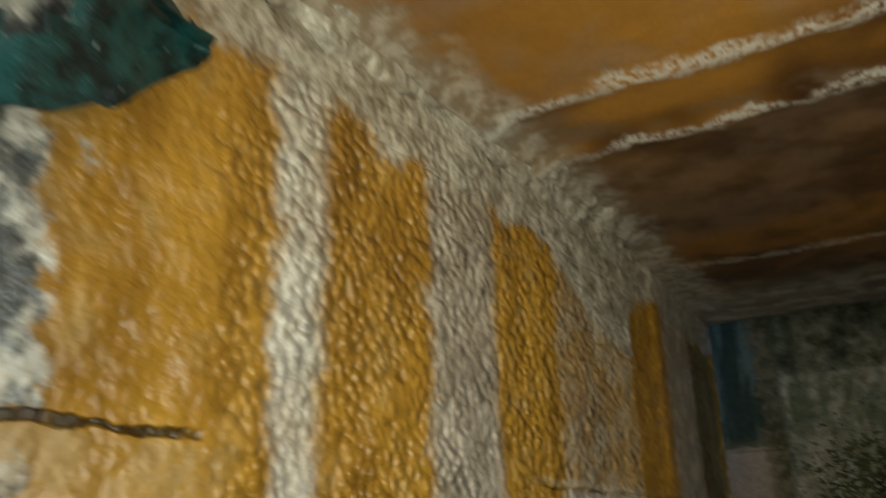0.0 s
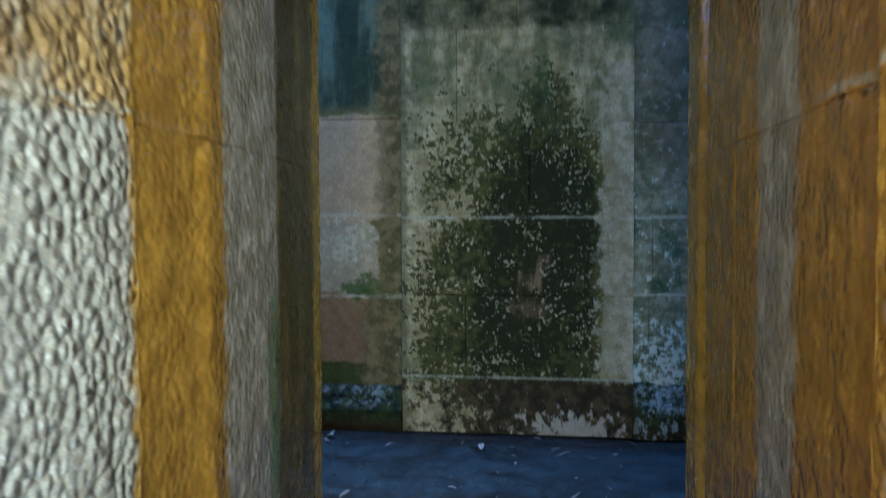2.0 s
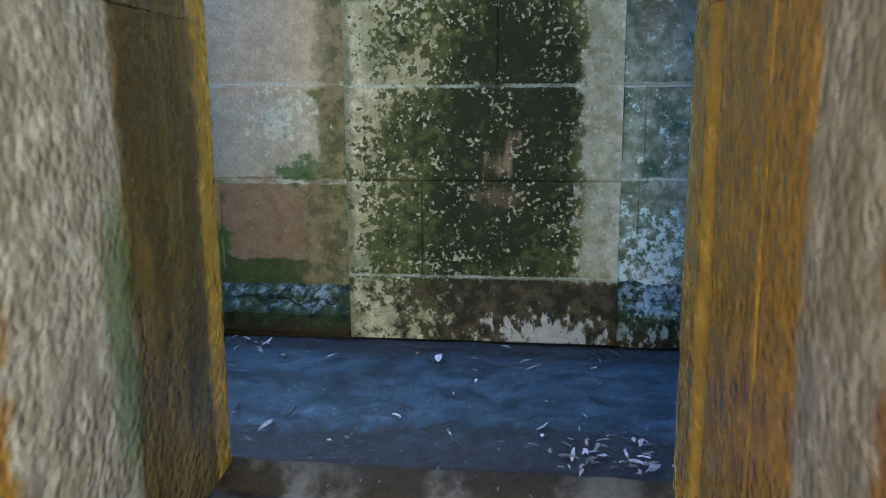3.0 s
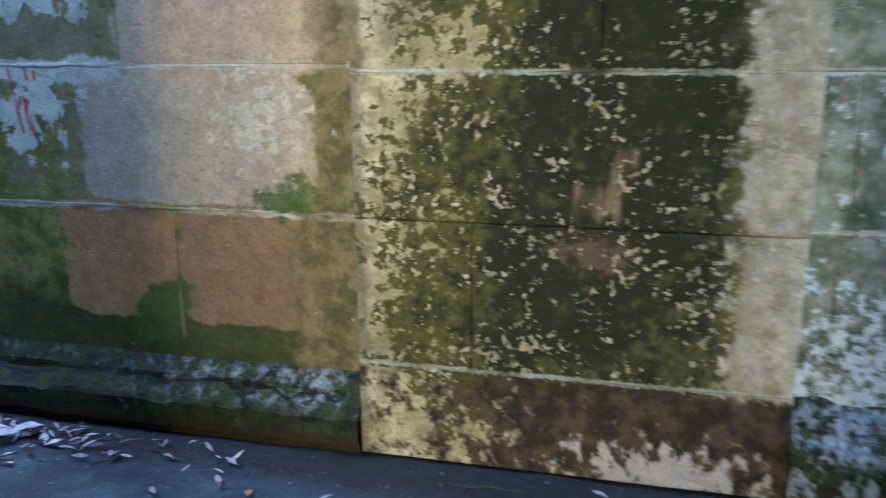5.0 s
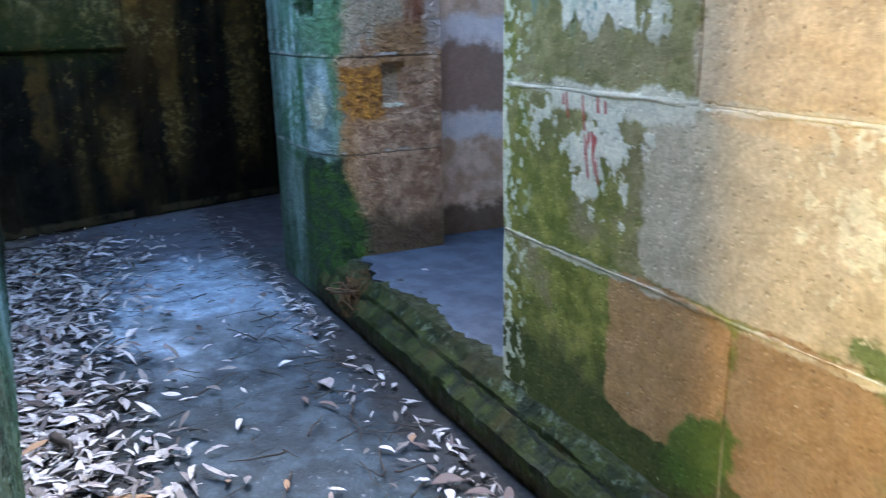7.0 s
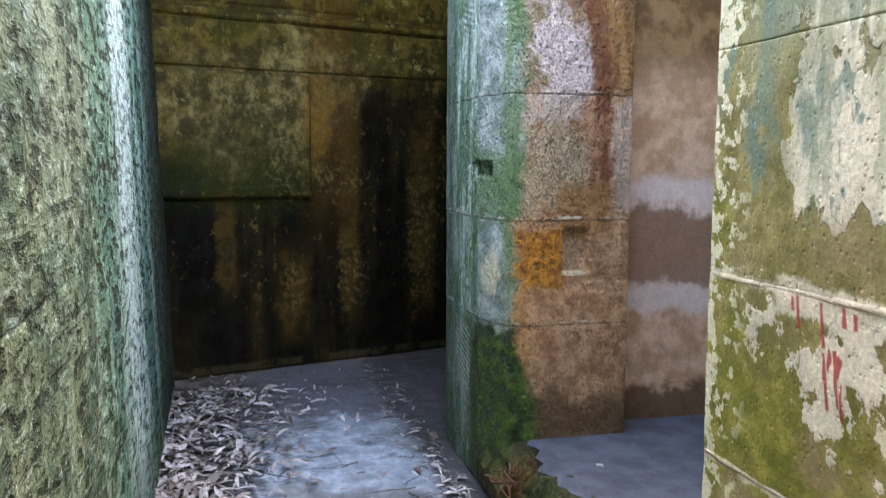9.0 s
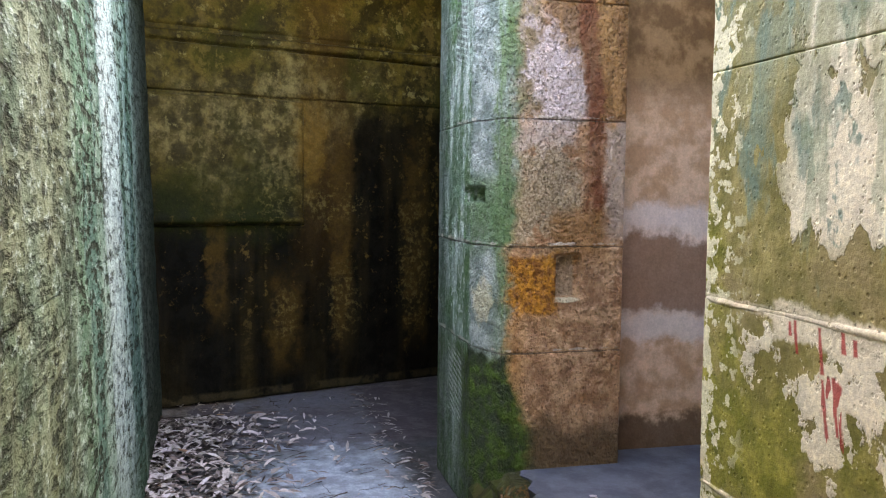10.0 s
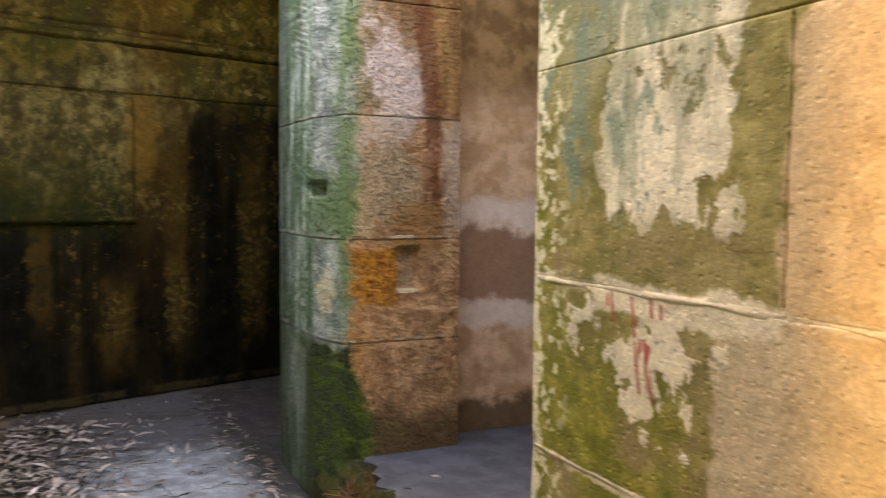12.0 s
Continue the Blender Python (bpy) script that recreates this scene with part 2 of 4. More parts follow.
def pier_stone():
    """Middle pier: cream crust broken by a tall dark growth stain."""
    g = Mat("pier_stone", 0.85, 0.3)
    big, mid, fine = g.noise(4, 4), g.noise(13, 5, .62), g.noise(70, 4, .7)
    c = g.mix(g.ss(mid, .36, .64), (.38, .31, .14), (.74, .61, .37))
    c = g.mix(g.mul(g.ss(big, .5, .66), .5), c, (.20, .20, .10))
    # tall dark growth, thinning to olive and cream flecks
    n2 = g.noise(26, 4, .6)
    d = g.mul(g.spot(g.x, g.z, .84, 1.36, .44, .66, .6), 1.10)
    d = g.hi(d, g.mul(g.spot(g.x, g.z, .74, .76, .52, .62, .6), 1.05))
    d = g.hi(d, g.mul(g.spot(g.x, g.z, .36, .78, .40, .70, .7), .66))
    d = g.hi(d, g.mul(g.spot(g.x, g.z, .46, 1.14, .36, .28, .6), .85))
    d = g.hi(d, g.mul(g.spot(g.x, g.z, .86, 1.95, .17, .40, .6), .75))
    d = g.hi(d, g.mul(g.spot(g.x, g.z, .45, 1.70, .45, .50, .7), .52))
    val = g.add(d, g.mul(g.sub(big, .5), .9), g.mul(g.sub(mid, .5), 1.3), g.mul(g.sub(n2, .5), .9))
    flecks = g.ss(g.add(g.noise(42, 3, .6), g.mul(g.sub(g.noise(8, 3), .5), .7), g.mul(d, -.09)), .535, .575)
    tint = g.mix(g.ss(val, .55, 1.0), (.095, .088, .018), (.026, .026, .005))
    c = g.mix(g.mul(g.ss(val, .30, .48), g.sub(1.0, g.mul(flecks, .85))), c, tint)
    # green wash on the upper courses
    wet = g.noise(7, 4, .6, g.scaled(1, 1, .25))
    c = g.mix(g.mul(g.ss(g.add(g.z, g.mul(g.sub(big, .5), .3)), 1.75, 2.25), g.ss(wet, .40, .62, .15, .75)), c, (.10, .125, .050))
    # dark head course and base
    top = g.ss(g.add(g.z, g.mul(g.sub(big, .5), .12)), 2.545, 2.59)
    c = g.mix(g.mul(top, g.ss(g.noise(6, 5), .28, .6, 1, .35)), c, (.035, .040, .016))
    c = g.mix(g.mul(g.ss(g.add(g.x, g.mul(g.sub(mid, .5), .1)), .0, -.04), .6), c, (.10, .10, .045))
    c = g.mix(g.mul(g.rect(g.x, g.z, 1.20, 1.42, .36, 2.3, .03, mid, .09), .75), c, g.mix(g.ss(mid, .38, .6), (.36, .31, .18), (.58, .50, .34)))
    low = g.ss(g.add(g.z, g.mul(g.sub(mid, .5), .12)), .37, .33)
    c = g.mix(g.mul(low, g.ss(g.add(g.noise(17, 5, .65), g.ss(g.x, .75, .1, -.06, .18)), .74, .54)), c, g.mix(g.ss(mid, .4, .6), (.030, .022, .008), (.090, .062, .022)))
    c = g.mix(g.mul(g.spot(g.x, g.z, 1.0, .03, .24, .10, .3, g.noise(22, 5, .65, g.scaled(1, 1, .6)), 1.4), .9), c, (.56, .48, .38))
    comb = g.noise(30, 2, .5, g.scaled(1, 1, .12))
    scar = g.hi(g.rect(g.x, g.z, .69, .83, .92, 1.02, .02, comb, .025), g.rect(g.add(g.x, g.mul(g.sub(g.z, 1.0), -.35)), g.z, .78, .84, .98, 1.14, .02, mid, .02))
    c = g.mix(g.mul(scar, g.ss(comb, .40, .60, .1, .5)), c, (.42, .27, .15))
    c = g.mix(g.mul(g.spot(g.x, g.z, .74, .80, .10, .05, .5, n2, 1.4), .35), c, (.30, .19, .10))
    for at in (1.378, .362):
        c = g.mix(g.mul(g.mul(g.line(g.z, at, .012, fine, .008), g.ss(g.noise(5, 4), .38, .52, .2, 1)), .7), c, (.56, .53, .40))
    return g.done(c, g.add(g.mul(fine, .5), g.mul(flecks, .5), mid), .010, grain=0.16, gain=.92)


def north_stone():
    """Wall left of the pier: washed tan blocks in green growth, peeling cream paint further along."""
    g = Mat("north_stone", 0.85, 0.3)
    big, mid, fine = g.noise(3.5, 4), g.noise(13, 5, .62), g.noise(80, 4, .7)
    c = g.mix(g.ss(mid, .38, .62), (.17, .145, .040), (.29, .24, .085))
    c = g.mix(g.mul(g.ss(g.add(g.z, g.mul(g.sub(big, .5), .9), g.mul(g.ss(g.x, -1.7, -1.9), -.5)), 1.30, .95), .85), c, g.mix(g.ss(mid, .38, .62), (.13, .135, .012), (.27, .25, .040)))
    c = g.mix(g.ss(big, .5, .68), c, (.27, .21, .09))
    c = g.mix(g.mul(g.ss(g.add(g.z, g.mul(g.sub(mid, .5), .2)), .66, .45), .85), c, (.045, .055, .010))
    u, v = g.x, g.z
    grain = g.mix(g.ss(g.add(g.mul(fine, .5), g.mul(mid, .5)), .38, .62), (.36, .24, .11), (.58, .43, .25))
    # washed faces
    for cu, cv, ru, rv, col, k in ((-.70, 1.13, .48, .25, (.48, .39, .25), 1), (-1.06, .655, .26, .235, (.40, .20, .06), 1), (-.49, .655, .33, .235, (.24, .13, .055), .95), (-.56, 1.70, .44, .36, (.52, .38, .22), 1)):
        a = g.m("POWER", g.m("ABSOLUTE", g.mul(g.sub(u, cu), 1 / ru)), 6.0)
        b = g.m("POWER", g.m("ABSOLUTE", g.mul(g.sub(v, cv), 1 / rv)), 6.0)
        d = g.add(g.sub(1.0, g.add(a, b)), g.mul(g.sub(mid, .5), 1.5), g.mul(g.sub(big, .5), 1.2))
        c = g.mix(g.mul(g.ss(d, -.12, .2), k), c, g.mix(.78, grain, col))
    c = g.mix(g.mul(g.spot(g.add(u, g.mul(g.sub(v, .45), -.6)), v, -.91, .46, .12, .14, .15, mid, .4), .95), c, (.075, .12, .012))
    c = g.mix(g.mul(g.spot(u, v, -.33, .92, .13, .07, .3, mid, .9), .85), c, (.06, .11, .015))
    # wet green and slate runs on the upper courses
    wet = g.noise(6, 4, .6, g.scaled(1, 1, .2))
    c = g.mix(g.mul(g.ss(g.add(v, g.mul(g.sub(mid, .5), .2)), 2.02, 2.14), g.mul(g.ss(u, -1.0, -.8), .9)), c, g.mix(g.ss(wet, .40, .62), (.030, .050, .030), (.16, .19, .13)))
    upright = g.mul(g.line(u, -.812, .008, mid, .004), g.rect(u, v, -1, -.6, .36, .86, .02))
    c = g.mix(g.mul(upright, g.ss(v, .60, .50, .25, .4)), c, g.mix(g.ss(v, .62, .50), (.10, .07, .035), (.56, .48, .34)))
    # brown run beside the pier
    c = g.mix(g.mul(g.ss(g.add(u, g.mul(g.sub(mid, .5), .30), g.mul(g.ss(v, .9, .8), .12)), -.28, -.18), .85), c, g.mix(g.ss(mid, .4, .6), (.10, .085, .03), (.23, .17, .075)))
    # peeling paint
    peel = g.add(g.noise(9, 5, .62, g.scaled(1, 1, .55)), g.mul(g.noise(30, 3), .12))
    reach = g.hi(g.add(g.mul(g.rect(u, v, -1.90, -1.6, 1.55, 2.9, .12), .28), g.mul(g.rect(u, v, -1.60, -1.10, 1.55, 2.9, .10), 1.15)), g.hi(g.spot(u, v, -1.42, 1.22, .22, .15, .3, mid, 1.2), g.spot(u, v, -1.70, 1.27, .065, .10, .3, mid, 1.6)))
    paint = g.mul(g.ss(g.add(peel, g.mul(reach, .30)), .80, .83), reach)
    c = g.mix(paint, c, g.mix(g.ss(big, .4, .6), (.58, .53, .37), (.70, .62, .44)))
    c = g.mix(g.mul(g.rect(u, v, -1.62, -.98, 1.345, 1.412, .008, peel, .03), .9), c, (.64, .56, .39))
    c = g.mix(g.mul(g.spot(u, v, -1.68, 1.93, .14, .16, .12, peel, 2.4), g.ss(g.noise(9, 4, .6, g.scaled(1, 1, .35)), .44, .58, 0, .7)), c, (.12, .20, .15))
    c = g.mix(g.mul(g.spot(u, v, -1.66, 2.4, .20, .30, .12, peel, 2.4), g.ss(g.noise(9, 4, .6, g.scaled(1, 1, .35)), .46, .60, 0, .6)), c, (.12, .20, .15))
    c = g.mix(g.mul(g.spot(u, v, -1.30, 2.3, .22, .40, .2, g.noise(10, 4, .6, g.scaled(1, 1, .3)), 2.0), .45), c, (.17, .22, .12))
    c = g.mix(g.mul(g.spot(u, v, -.45, 1.20, .09, .08, .2, g.noise(24, 4), 3.0), .85), c, (.62, .56, .38))
    wash = g.noise(12, 4, .6, g.scaled(1, 1, .2))
    c = g.mix(g.mul(g.mul(g.ss(v, 1.75, 2.0), g.ss(u, -1.0, -1.15)), g.ss(wash, .42, .58, .1, .65)), c, (.22, .22, .11))
    # edge of the opening flaked pale
    fl = g.ss(g.add(g.noise(24, 4), g.mul(g.ss(u, -1.86, -1.93), .12)), .56, .6)
    c = g.mix(g.mul(fl, g.ss(u, -1.72, -1.86)), c, (.62, .58, .38))
    for at in (1.378 + .03, .878):
        c = g.mix(g.mul(g.line(v, at - .012, .018, mid, .014), g.ss(g.noise(7, 4), .36, .56, .15, .8)), c, (.62, .54, .38))
    # red paint drips
    drip = g.noise(30, 2, .5, g.scaled(1, 1, .15))
    red = g.mul(g.rect(u, v, -1.475, -1.385, 1.13, 1.27, .006, drip, .02), g.ss(g.noise(55, 1, .5, g.scaled(1, 1, .22)), .555, .575))
    for du, v0, v1 in ((-1.57, 1.35, 1.385), (-1.545, 1.31, 1.39), (-1.455, 1.28, 1.385), (-1.39, 1.34, 1.385), (-1.355, 1.34, 1.375), (-1.435, 1.14, 1.27), (-1.40, 1.15, 1.28)):
        red = g.hi(red, g.rect(g.add(u, g.mul(g.sub(v, v0), .15)), v, du - .005, du + .006, v0, v1, .003, mid, .004))
    c = g.mix(g.mul(red, .9), c, (.38, .03, .025))
    pits = g.ss(g.cells(34), .10, .24)
    dots = g.mul(g.ss(g.add(g.cells(33), g.mul(g.sub(g.noise(22, 3), .5), .4)), .13, .06), g.ss(g.noise(4, 3), .42, .54))
    c = g.mix(g.mul(dots, .38), c, (.10, .065, .03))
    c = g.mix(g.mul(g.ss(g.noise(33, 4, .7), .66, .70), g.ss(g.noise(3, 3, .5), .5, .6)), c, (.64, .58, .40))
    h = g.add(g.mul(dots, -1.6), g.mul(pits, .35), g.mul(fine, .25), g.mul(paint, .6), mid)
    return g.done(c, h, .010, grain=0.17)


def east_stone():
    """Wall beyond the pier: grey stone, white crust low down, green growth."""
    g = Mat("east_stone", 0.85, 0.3)
    mid, fine, big = g.noise(13, 5, .64), g.noise(70, 4, .7), g.noise(4, 3)
    c = g.mix(g.ss(mid, .38, .62), (.17, .17, .10), (.36, .35, .25))
    c = g.mix(g.mul(g.ss(g.noise(5, 4), .48, .62), .85), c, (.05, .10, .045))
    reach = g.add(g.ss(g.z, .95, .45, -.07, .05), g.mul(g.rect(g.x, g.z, 1.6, 3, .9, 1.3, .2), .03))
    c = g.mix(g.mul(g.ss(g.add(g.noise(21, 6, .72), reach), .51, .58), .9), c, (.64, .68, .64))
    c = g.mix(g.mul(g.ss(g.z, 1.4, 1.9), .6), c, (.14, .11, .07))
    for at in (1.378, .89):
        c = g.mix(g.mul(g.line(g.z, at, .012, mid, .014), .8), c, (.60, .57, .46))
    return g.done(c, g.add(g.mul(fine, .5), mid), .010, grain=0.14)


def plinth_stone():
    g = Mat("plinth_stone", 0.85, 0.15)
    mid, fine = g.noise(12, 5, .64), g.noise(60, 4, .7)
    c = g.mix(g.ss(mid, .38, .62), (.016, .023, .007), (.065, .080, .020))
    c = g.mix(g.mul(g.ss(g.add(g.noise(20, 5, .68), g.ss(g.z, .20, .28, 0, .10)), .60, .68), .7), c, (.19, .215, .14))
    c = g.mix(g.ss(g.add(g.z, g.mul(g.sub(mid, .5), .12)), .10, .05), c, (.050, .034, .014))
    c = g.mix(g.mul(g.ss(g.noise(6, 5, .65), .50, .64), .7), c, (.060, .045, .018))
    # lime bloom on the ledge near the pier
    bloom = g.mul(g.ss(g.z, .13, .19), g.ss(g.add(g.x, g.mul(g.sub(g.noise(3, 3), .5), 1.2)), -1.25, -.65))
    c = g.mix(g.mul(bloom, g.ss(g.add(g.noise(15, 6, .72), g.mul(g.noise(4, 3), .4)), .68, .86)), c, (.33, .35, .33))
    c = g.mix(g.mul(g.ss(g.add(g.y, g.mul(g.sub(mid, .5), .08)), 6.62, 6.65), .7), c, g.mix(g.ss(fine, .4, .6), (.018, .020, .009), (.055, .055, .022)))
    c = g.mix(g.mul(g.line(g.y, 6.579, .008), .8), c, (.012, .012, .008))
    # rotten roots in the broken end
    c = g.mix(g.mul(g.spot(g.x, g.z, -3.47, .17, .11, .10, .3, g.noise(30, 4), 1.4), .85), c, g.mix(g.ss(fine, .4, .6), (.035, .016, .007), (.20, .095, .030)))
    c = g.mix(g.mul(g.ss(g.x, 1.3, 1.5), g.ss(g.noise(26, 4, .6, g.scaled(1, 1, .6)), .50, .60)), c, (.42, .43, .38))
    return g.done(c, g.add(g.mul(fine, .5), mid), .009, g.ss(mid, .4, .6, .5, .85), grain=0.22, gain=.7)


def jamb_stone():
    """End of the wall across the opening: green on the passage side, rust and tan inside."""
    g = Mat("jamb_stone", 0.7, 0.35)
    big, mid, fine = g.noise(4, 4), g.noise(12, 5, .62), g.noise(75, 4, .7)
    streak = g.noise(11, 4, .6, g.scaled(1, 1, .18))
    tan = g.mix(g.ss(mid, .36, .64), (.31, .15, .070), (.54, .32, .185))
    yy = g.add(g.y, g.mul(g.sub(mid, .5), .14))
    zz = g.add(g.z, g.mul(g.sub(mid, .5), .16))
    # top block: grey bloom, brown to the inner side
    tan = g.mix(g.mul(g.rect(yy, zz, 6.60, 6.80, 2.06, 3.4, .04), .7), tan, (.20, .17, .10))
    tan = g.mix(g.mul(g.spot(yy, g.z, 6.91, 2.28, .17, .32, .3, mid, .5), .85), tan, g.mix(g.ss(fine, .4, .6), (.44, .37, .35), (.58, .50, .49)))
    tan = g.mix(g.mul(g.mul(g.ss(g.add(g.z, g.mul(g.y, 1.6), g.mul(g.sub(mid, .5), .6)), 13.40, 13.58), g.ss(zz, 2.0, 2.08)), .9), tan, g.mix(g.ss(streak, .4, .62), (.17, .075, .020), (.34, .17, .055)))
    # middle block: olive grey face, pale rim, dark rust run
    tan = g.mix(g.mul(g.spot(yy, g.z, 6.84, 1.72, .18, .27, .3, mid, .6), .75), tan, g.mix(g.ss(fine, .4, .6), (.20, .165, .10), (.36, .30, .21)))
    tan = g.mix(g.mul(g.rect(yy, zz, 6.64, 6.98, 1.90, 2.03, .03, mid, .02), .6), tan, (.48, .38, .33))
    tan = g.mix(g.mul(g.rect(yy, zz, 7.15, 7.40, 1.45, 2.03, .03), .6), tan, (.40, .34, .29))
    run = g.mul(g.line(g.add(yy, g.mul(g.ss(g.z, 2.0, 2.7), .07)), 7.10, .075), g.ss(zz, 1.50, 1.62))
    tan = g.mix(g.mul(run, g.ss(streak, .34, .54, .35, .95)), tan, (.17, .050, .018))
    tan = g.mix(g.mul(g.rect(yy, zz, 6.86, 7.16, 1.36, 1.60, .05, mid, .04), .75), tan, (.26, .115, .030))
    # orange patch and its wash below
    tan = g.mix(g.mul(g.rect(yy, g.z, 6.60, 6.72, .45, 1.1, .05, mid, .05), .6), tan, (.42, .19, .05))
    tan = g.mix(g.mul(g.rect(yy, g.z, 6.650, 6.905, 1.08, 1.37, .025, mid, .04), .95), tan, g.mix(g.ss(g.noise(20, 5, .7), .40, .6), (.24, .078, .008), (.50, .20, .016)))
    tan = g.mix(g.mul(g.rect(g.y, g.z, 6.905, 7.005, 1.165, 1.375, .01), .6), tan, (.30, .24, .17))
    tan = g.mix(g.mul(g.line(g.z, 1.152, .012, mid, .01), g.rect(g.y, g.z, 6.90, 7.02, 1.1, 1.2, .02)), tan, (.60, .52, .36))
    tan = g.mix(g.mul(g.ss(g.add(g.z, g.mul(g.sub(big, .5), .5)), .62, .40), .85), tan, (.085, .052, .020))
    # passage face
    grn = g.mix(g.ss(streak, .38, .64), (.080, .165, .095), (.38, .49, .43))
    grn = g.mix(g.mul(g.ss(g.noise(5, 4), .50, .62), .75), grn, (.055, .15, .045))
    white = g.ss(g.add(g.noise(26, 5, .7), g.mul(g.sub(streak, .5), .5)), .55, .62)
    grn = g.mix(g.mul(white, .65), grn, (.58, .66, .60))
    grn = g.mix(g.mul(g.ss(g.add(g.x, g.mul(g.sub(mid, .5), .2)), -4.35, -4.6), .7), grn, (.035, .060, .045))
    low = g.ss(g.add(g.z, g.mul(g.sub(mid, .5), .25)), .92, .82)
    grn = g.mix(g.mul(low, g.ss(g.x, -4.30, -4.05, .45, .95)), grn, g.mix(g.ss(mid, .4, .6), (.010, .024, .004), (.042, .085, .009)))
    # chamfer: grey between green edges
    face = g.mix(g.ss(g.noise(9, 5, .65), .40, .62), (.15, .20, .18), (.37, .42, .39))
    face = g.mix(g.mul(g.ss(g.add(g.x, g.mul(g.sub(mid, .5), .2)), -3.84, -3.77), g.ss(streak, .38, .58, .25, .9)), face, (.085, .17, .045))
    face = g.mix(g.mul(g.rect(g.x, zz, -4.2, -3.6, 1.40, 1.76, .07, mid, .03), .8), face, (.060, .145, .038))
    face = g.mix(g.mul(g.spot(g.x, g.z, -3.87, 1.14, .07, .10, .3, mid, .7), .8), face, (.52, .46, .30))
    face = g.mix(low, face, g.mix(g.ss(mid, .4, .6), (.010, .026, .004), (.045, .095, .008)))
    grn = g.mix(g.mul(g.ss(g.add(g.x, g.mul(g.sub(mid, .5), .10)), -4.02, -3.97), .9), grn, face)
    side = g.ss(g.add(g.y, g.mul(g.sub(mid, .5), .16), g.mul(g.ss(g.z, .9, .45), -.14), g.mul(g.ss(g.z, 1.40, 1.46), -.05)), 6.60, 6.68)
    c = g.mix(side, grn, tan)
    for at in (2.045, 1.418, .888):
        c = g.mix(g.mul(g.line(g.add(g.z, g.mul(g.sub(g.noise(5, 2), .5), .02)), at, .005, mid, .003), .6), c, (.05, .038, .022))
        c = g.mix(g.mul(g.mul(g.line(g.z, at + .013, .008, mid, .012), g.ss(g.noise(7, 3), .48, .58)), .7), c, (.52, .46, .38))
    # pecked dimples of uneven size, slanting
    peck = g.cells(44, g.scaled(1, 1.2, .8))
    deep = g.mul(g.ss(g.add(peck, g.mul(g.sub(g.noise(17, 3), .5), .5)), .30, .14), g.ss(g.noise(3, 2), .28, .42))
    # Shade inside the dimples is put into the colour too.
    c = g.mix(g.mul(deep, .30), c, (.08, .055, .034))
    # rows of chisel pecks, worn on the passage face and whitened low down
    gx, gz = g.m("FRACT", g.mul(g.x, 38)), g.m("FRACT", g.mul(g.add(g.z, g.mul(g.x, .25)), 30))
    nick = g.mul(g.ss(g.m("ABSOLUTE", g.sub(gx, .5)), .34, .22), g.ss(g.m("ABSOLUTE", g.sub(gz, .5)), .36, .22))
    high = g.rect(g.x, g.z, -4.32, -4.10, 2.38, 2.78, .02, mid, .02)
    down = g.rect(g.x, g.z, -4.42, -4.15, .44, .80, .03, mid, .04)
    face_on = g.ss(g.y, 6.60, 6.58)
    # Upper nicks painted dark inside so they read as holes.
    c = g.mix(g.mul(g.mul(nick, high), g.mul(face_on, .8)), c, (.05, .06, .045))
    c = g.mix(g.mul(g.mul(nick, down), g.mul(face_on, .8)), c, (.50, .56, .50))
    h = g.add(g.mul(deep, -1.9), g.mul(g.mul(nick, g.hi(high, down)), g.mul(face_on, -.9)), g.mul(fine, .4), g.mul(g.noise(27, 3, .6), 1.3), g.mul(mid, 1.4), g.mul(white, .2))
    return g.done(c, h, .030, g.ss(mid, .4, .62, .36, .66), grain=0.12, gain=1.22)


def plaster():
    g = Mat("old_plaster", 0.85, 0.25)
    mid, fine, big = g.noise(8, 5, .6), g.noise(60, 4, .7), g.noise(2.5, 3)
    zz = g.add(g.z, g.mul(g.sub(mid, .5), .25))
    c = g.mix(g.ss(mid, .38, .62), (.54, .33, .20), (.74, .52, .37))
    c = g.mix(g.mul(g.ss(zz, 2.05, 2.35), .9), c, g.mix(g.ss(mid, .4, .6), (.16, .085, .035), (.32, .18, .08)))
    c = g.mix(g.mul(g.rect(g.y, zz, 0, 20, 1.05, 1.47, .02), .9), c, (.31, .19, .135))
    c = g.mix(g.mul(g.rect(g.y, zz, 0, 20, 1.47, 1.62, .04), .9), c, (.80, .70, .66))
    c = g.mix(g.mul(g.rect(g.y, zz, 0, 20, .90, 1.05, .04), .85), c, (.76, .68, .64))
    c = g.mix(g.mul(g.ss(zz, .50, .44), .9), c, (.12, .075, .045))
    return g.done(c, g.add(g.mul(fine, .4), mid), .006, grain=0.10)


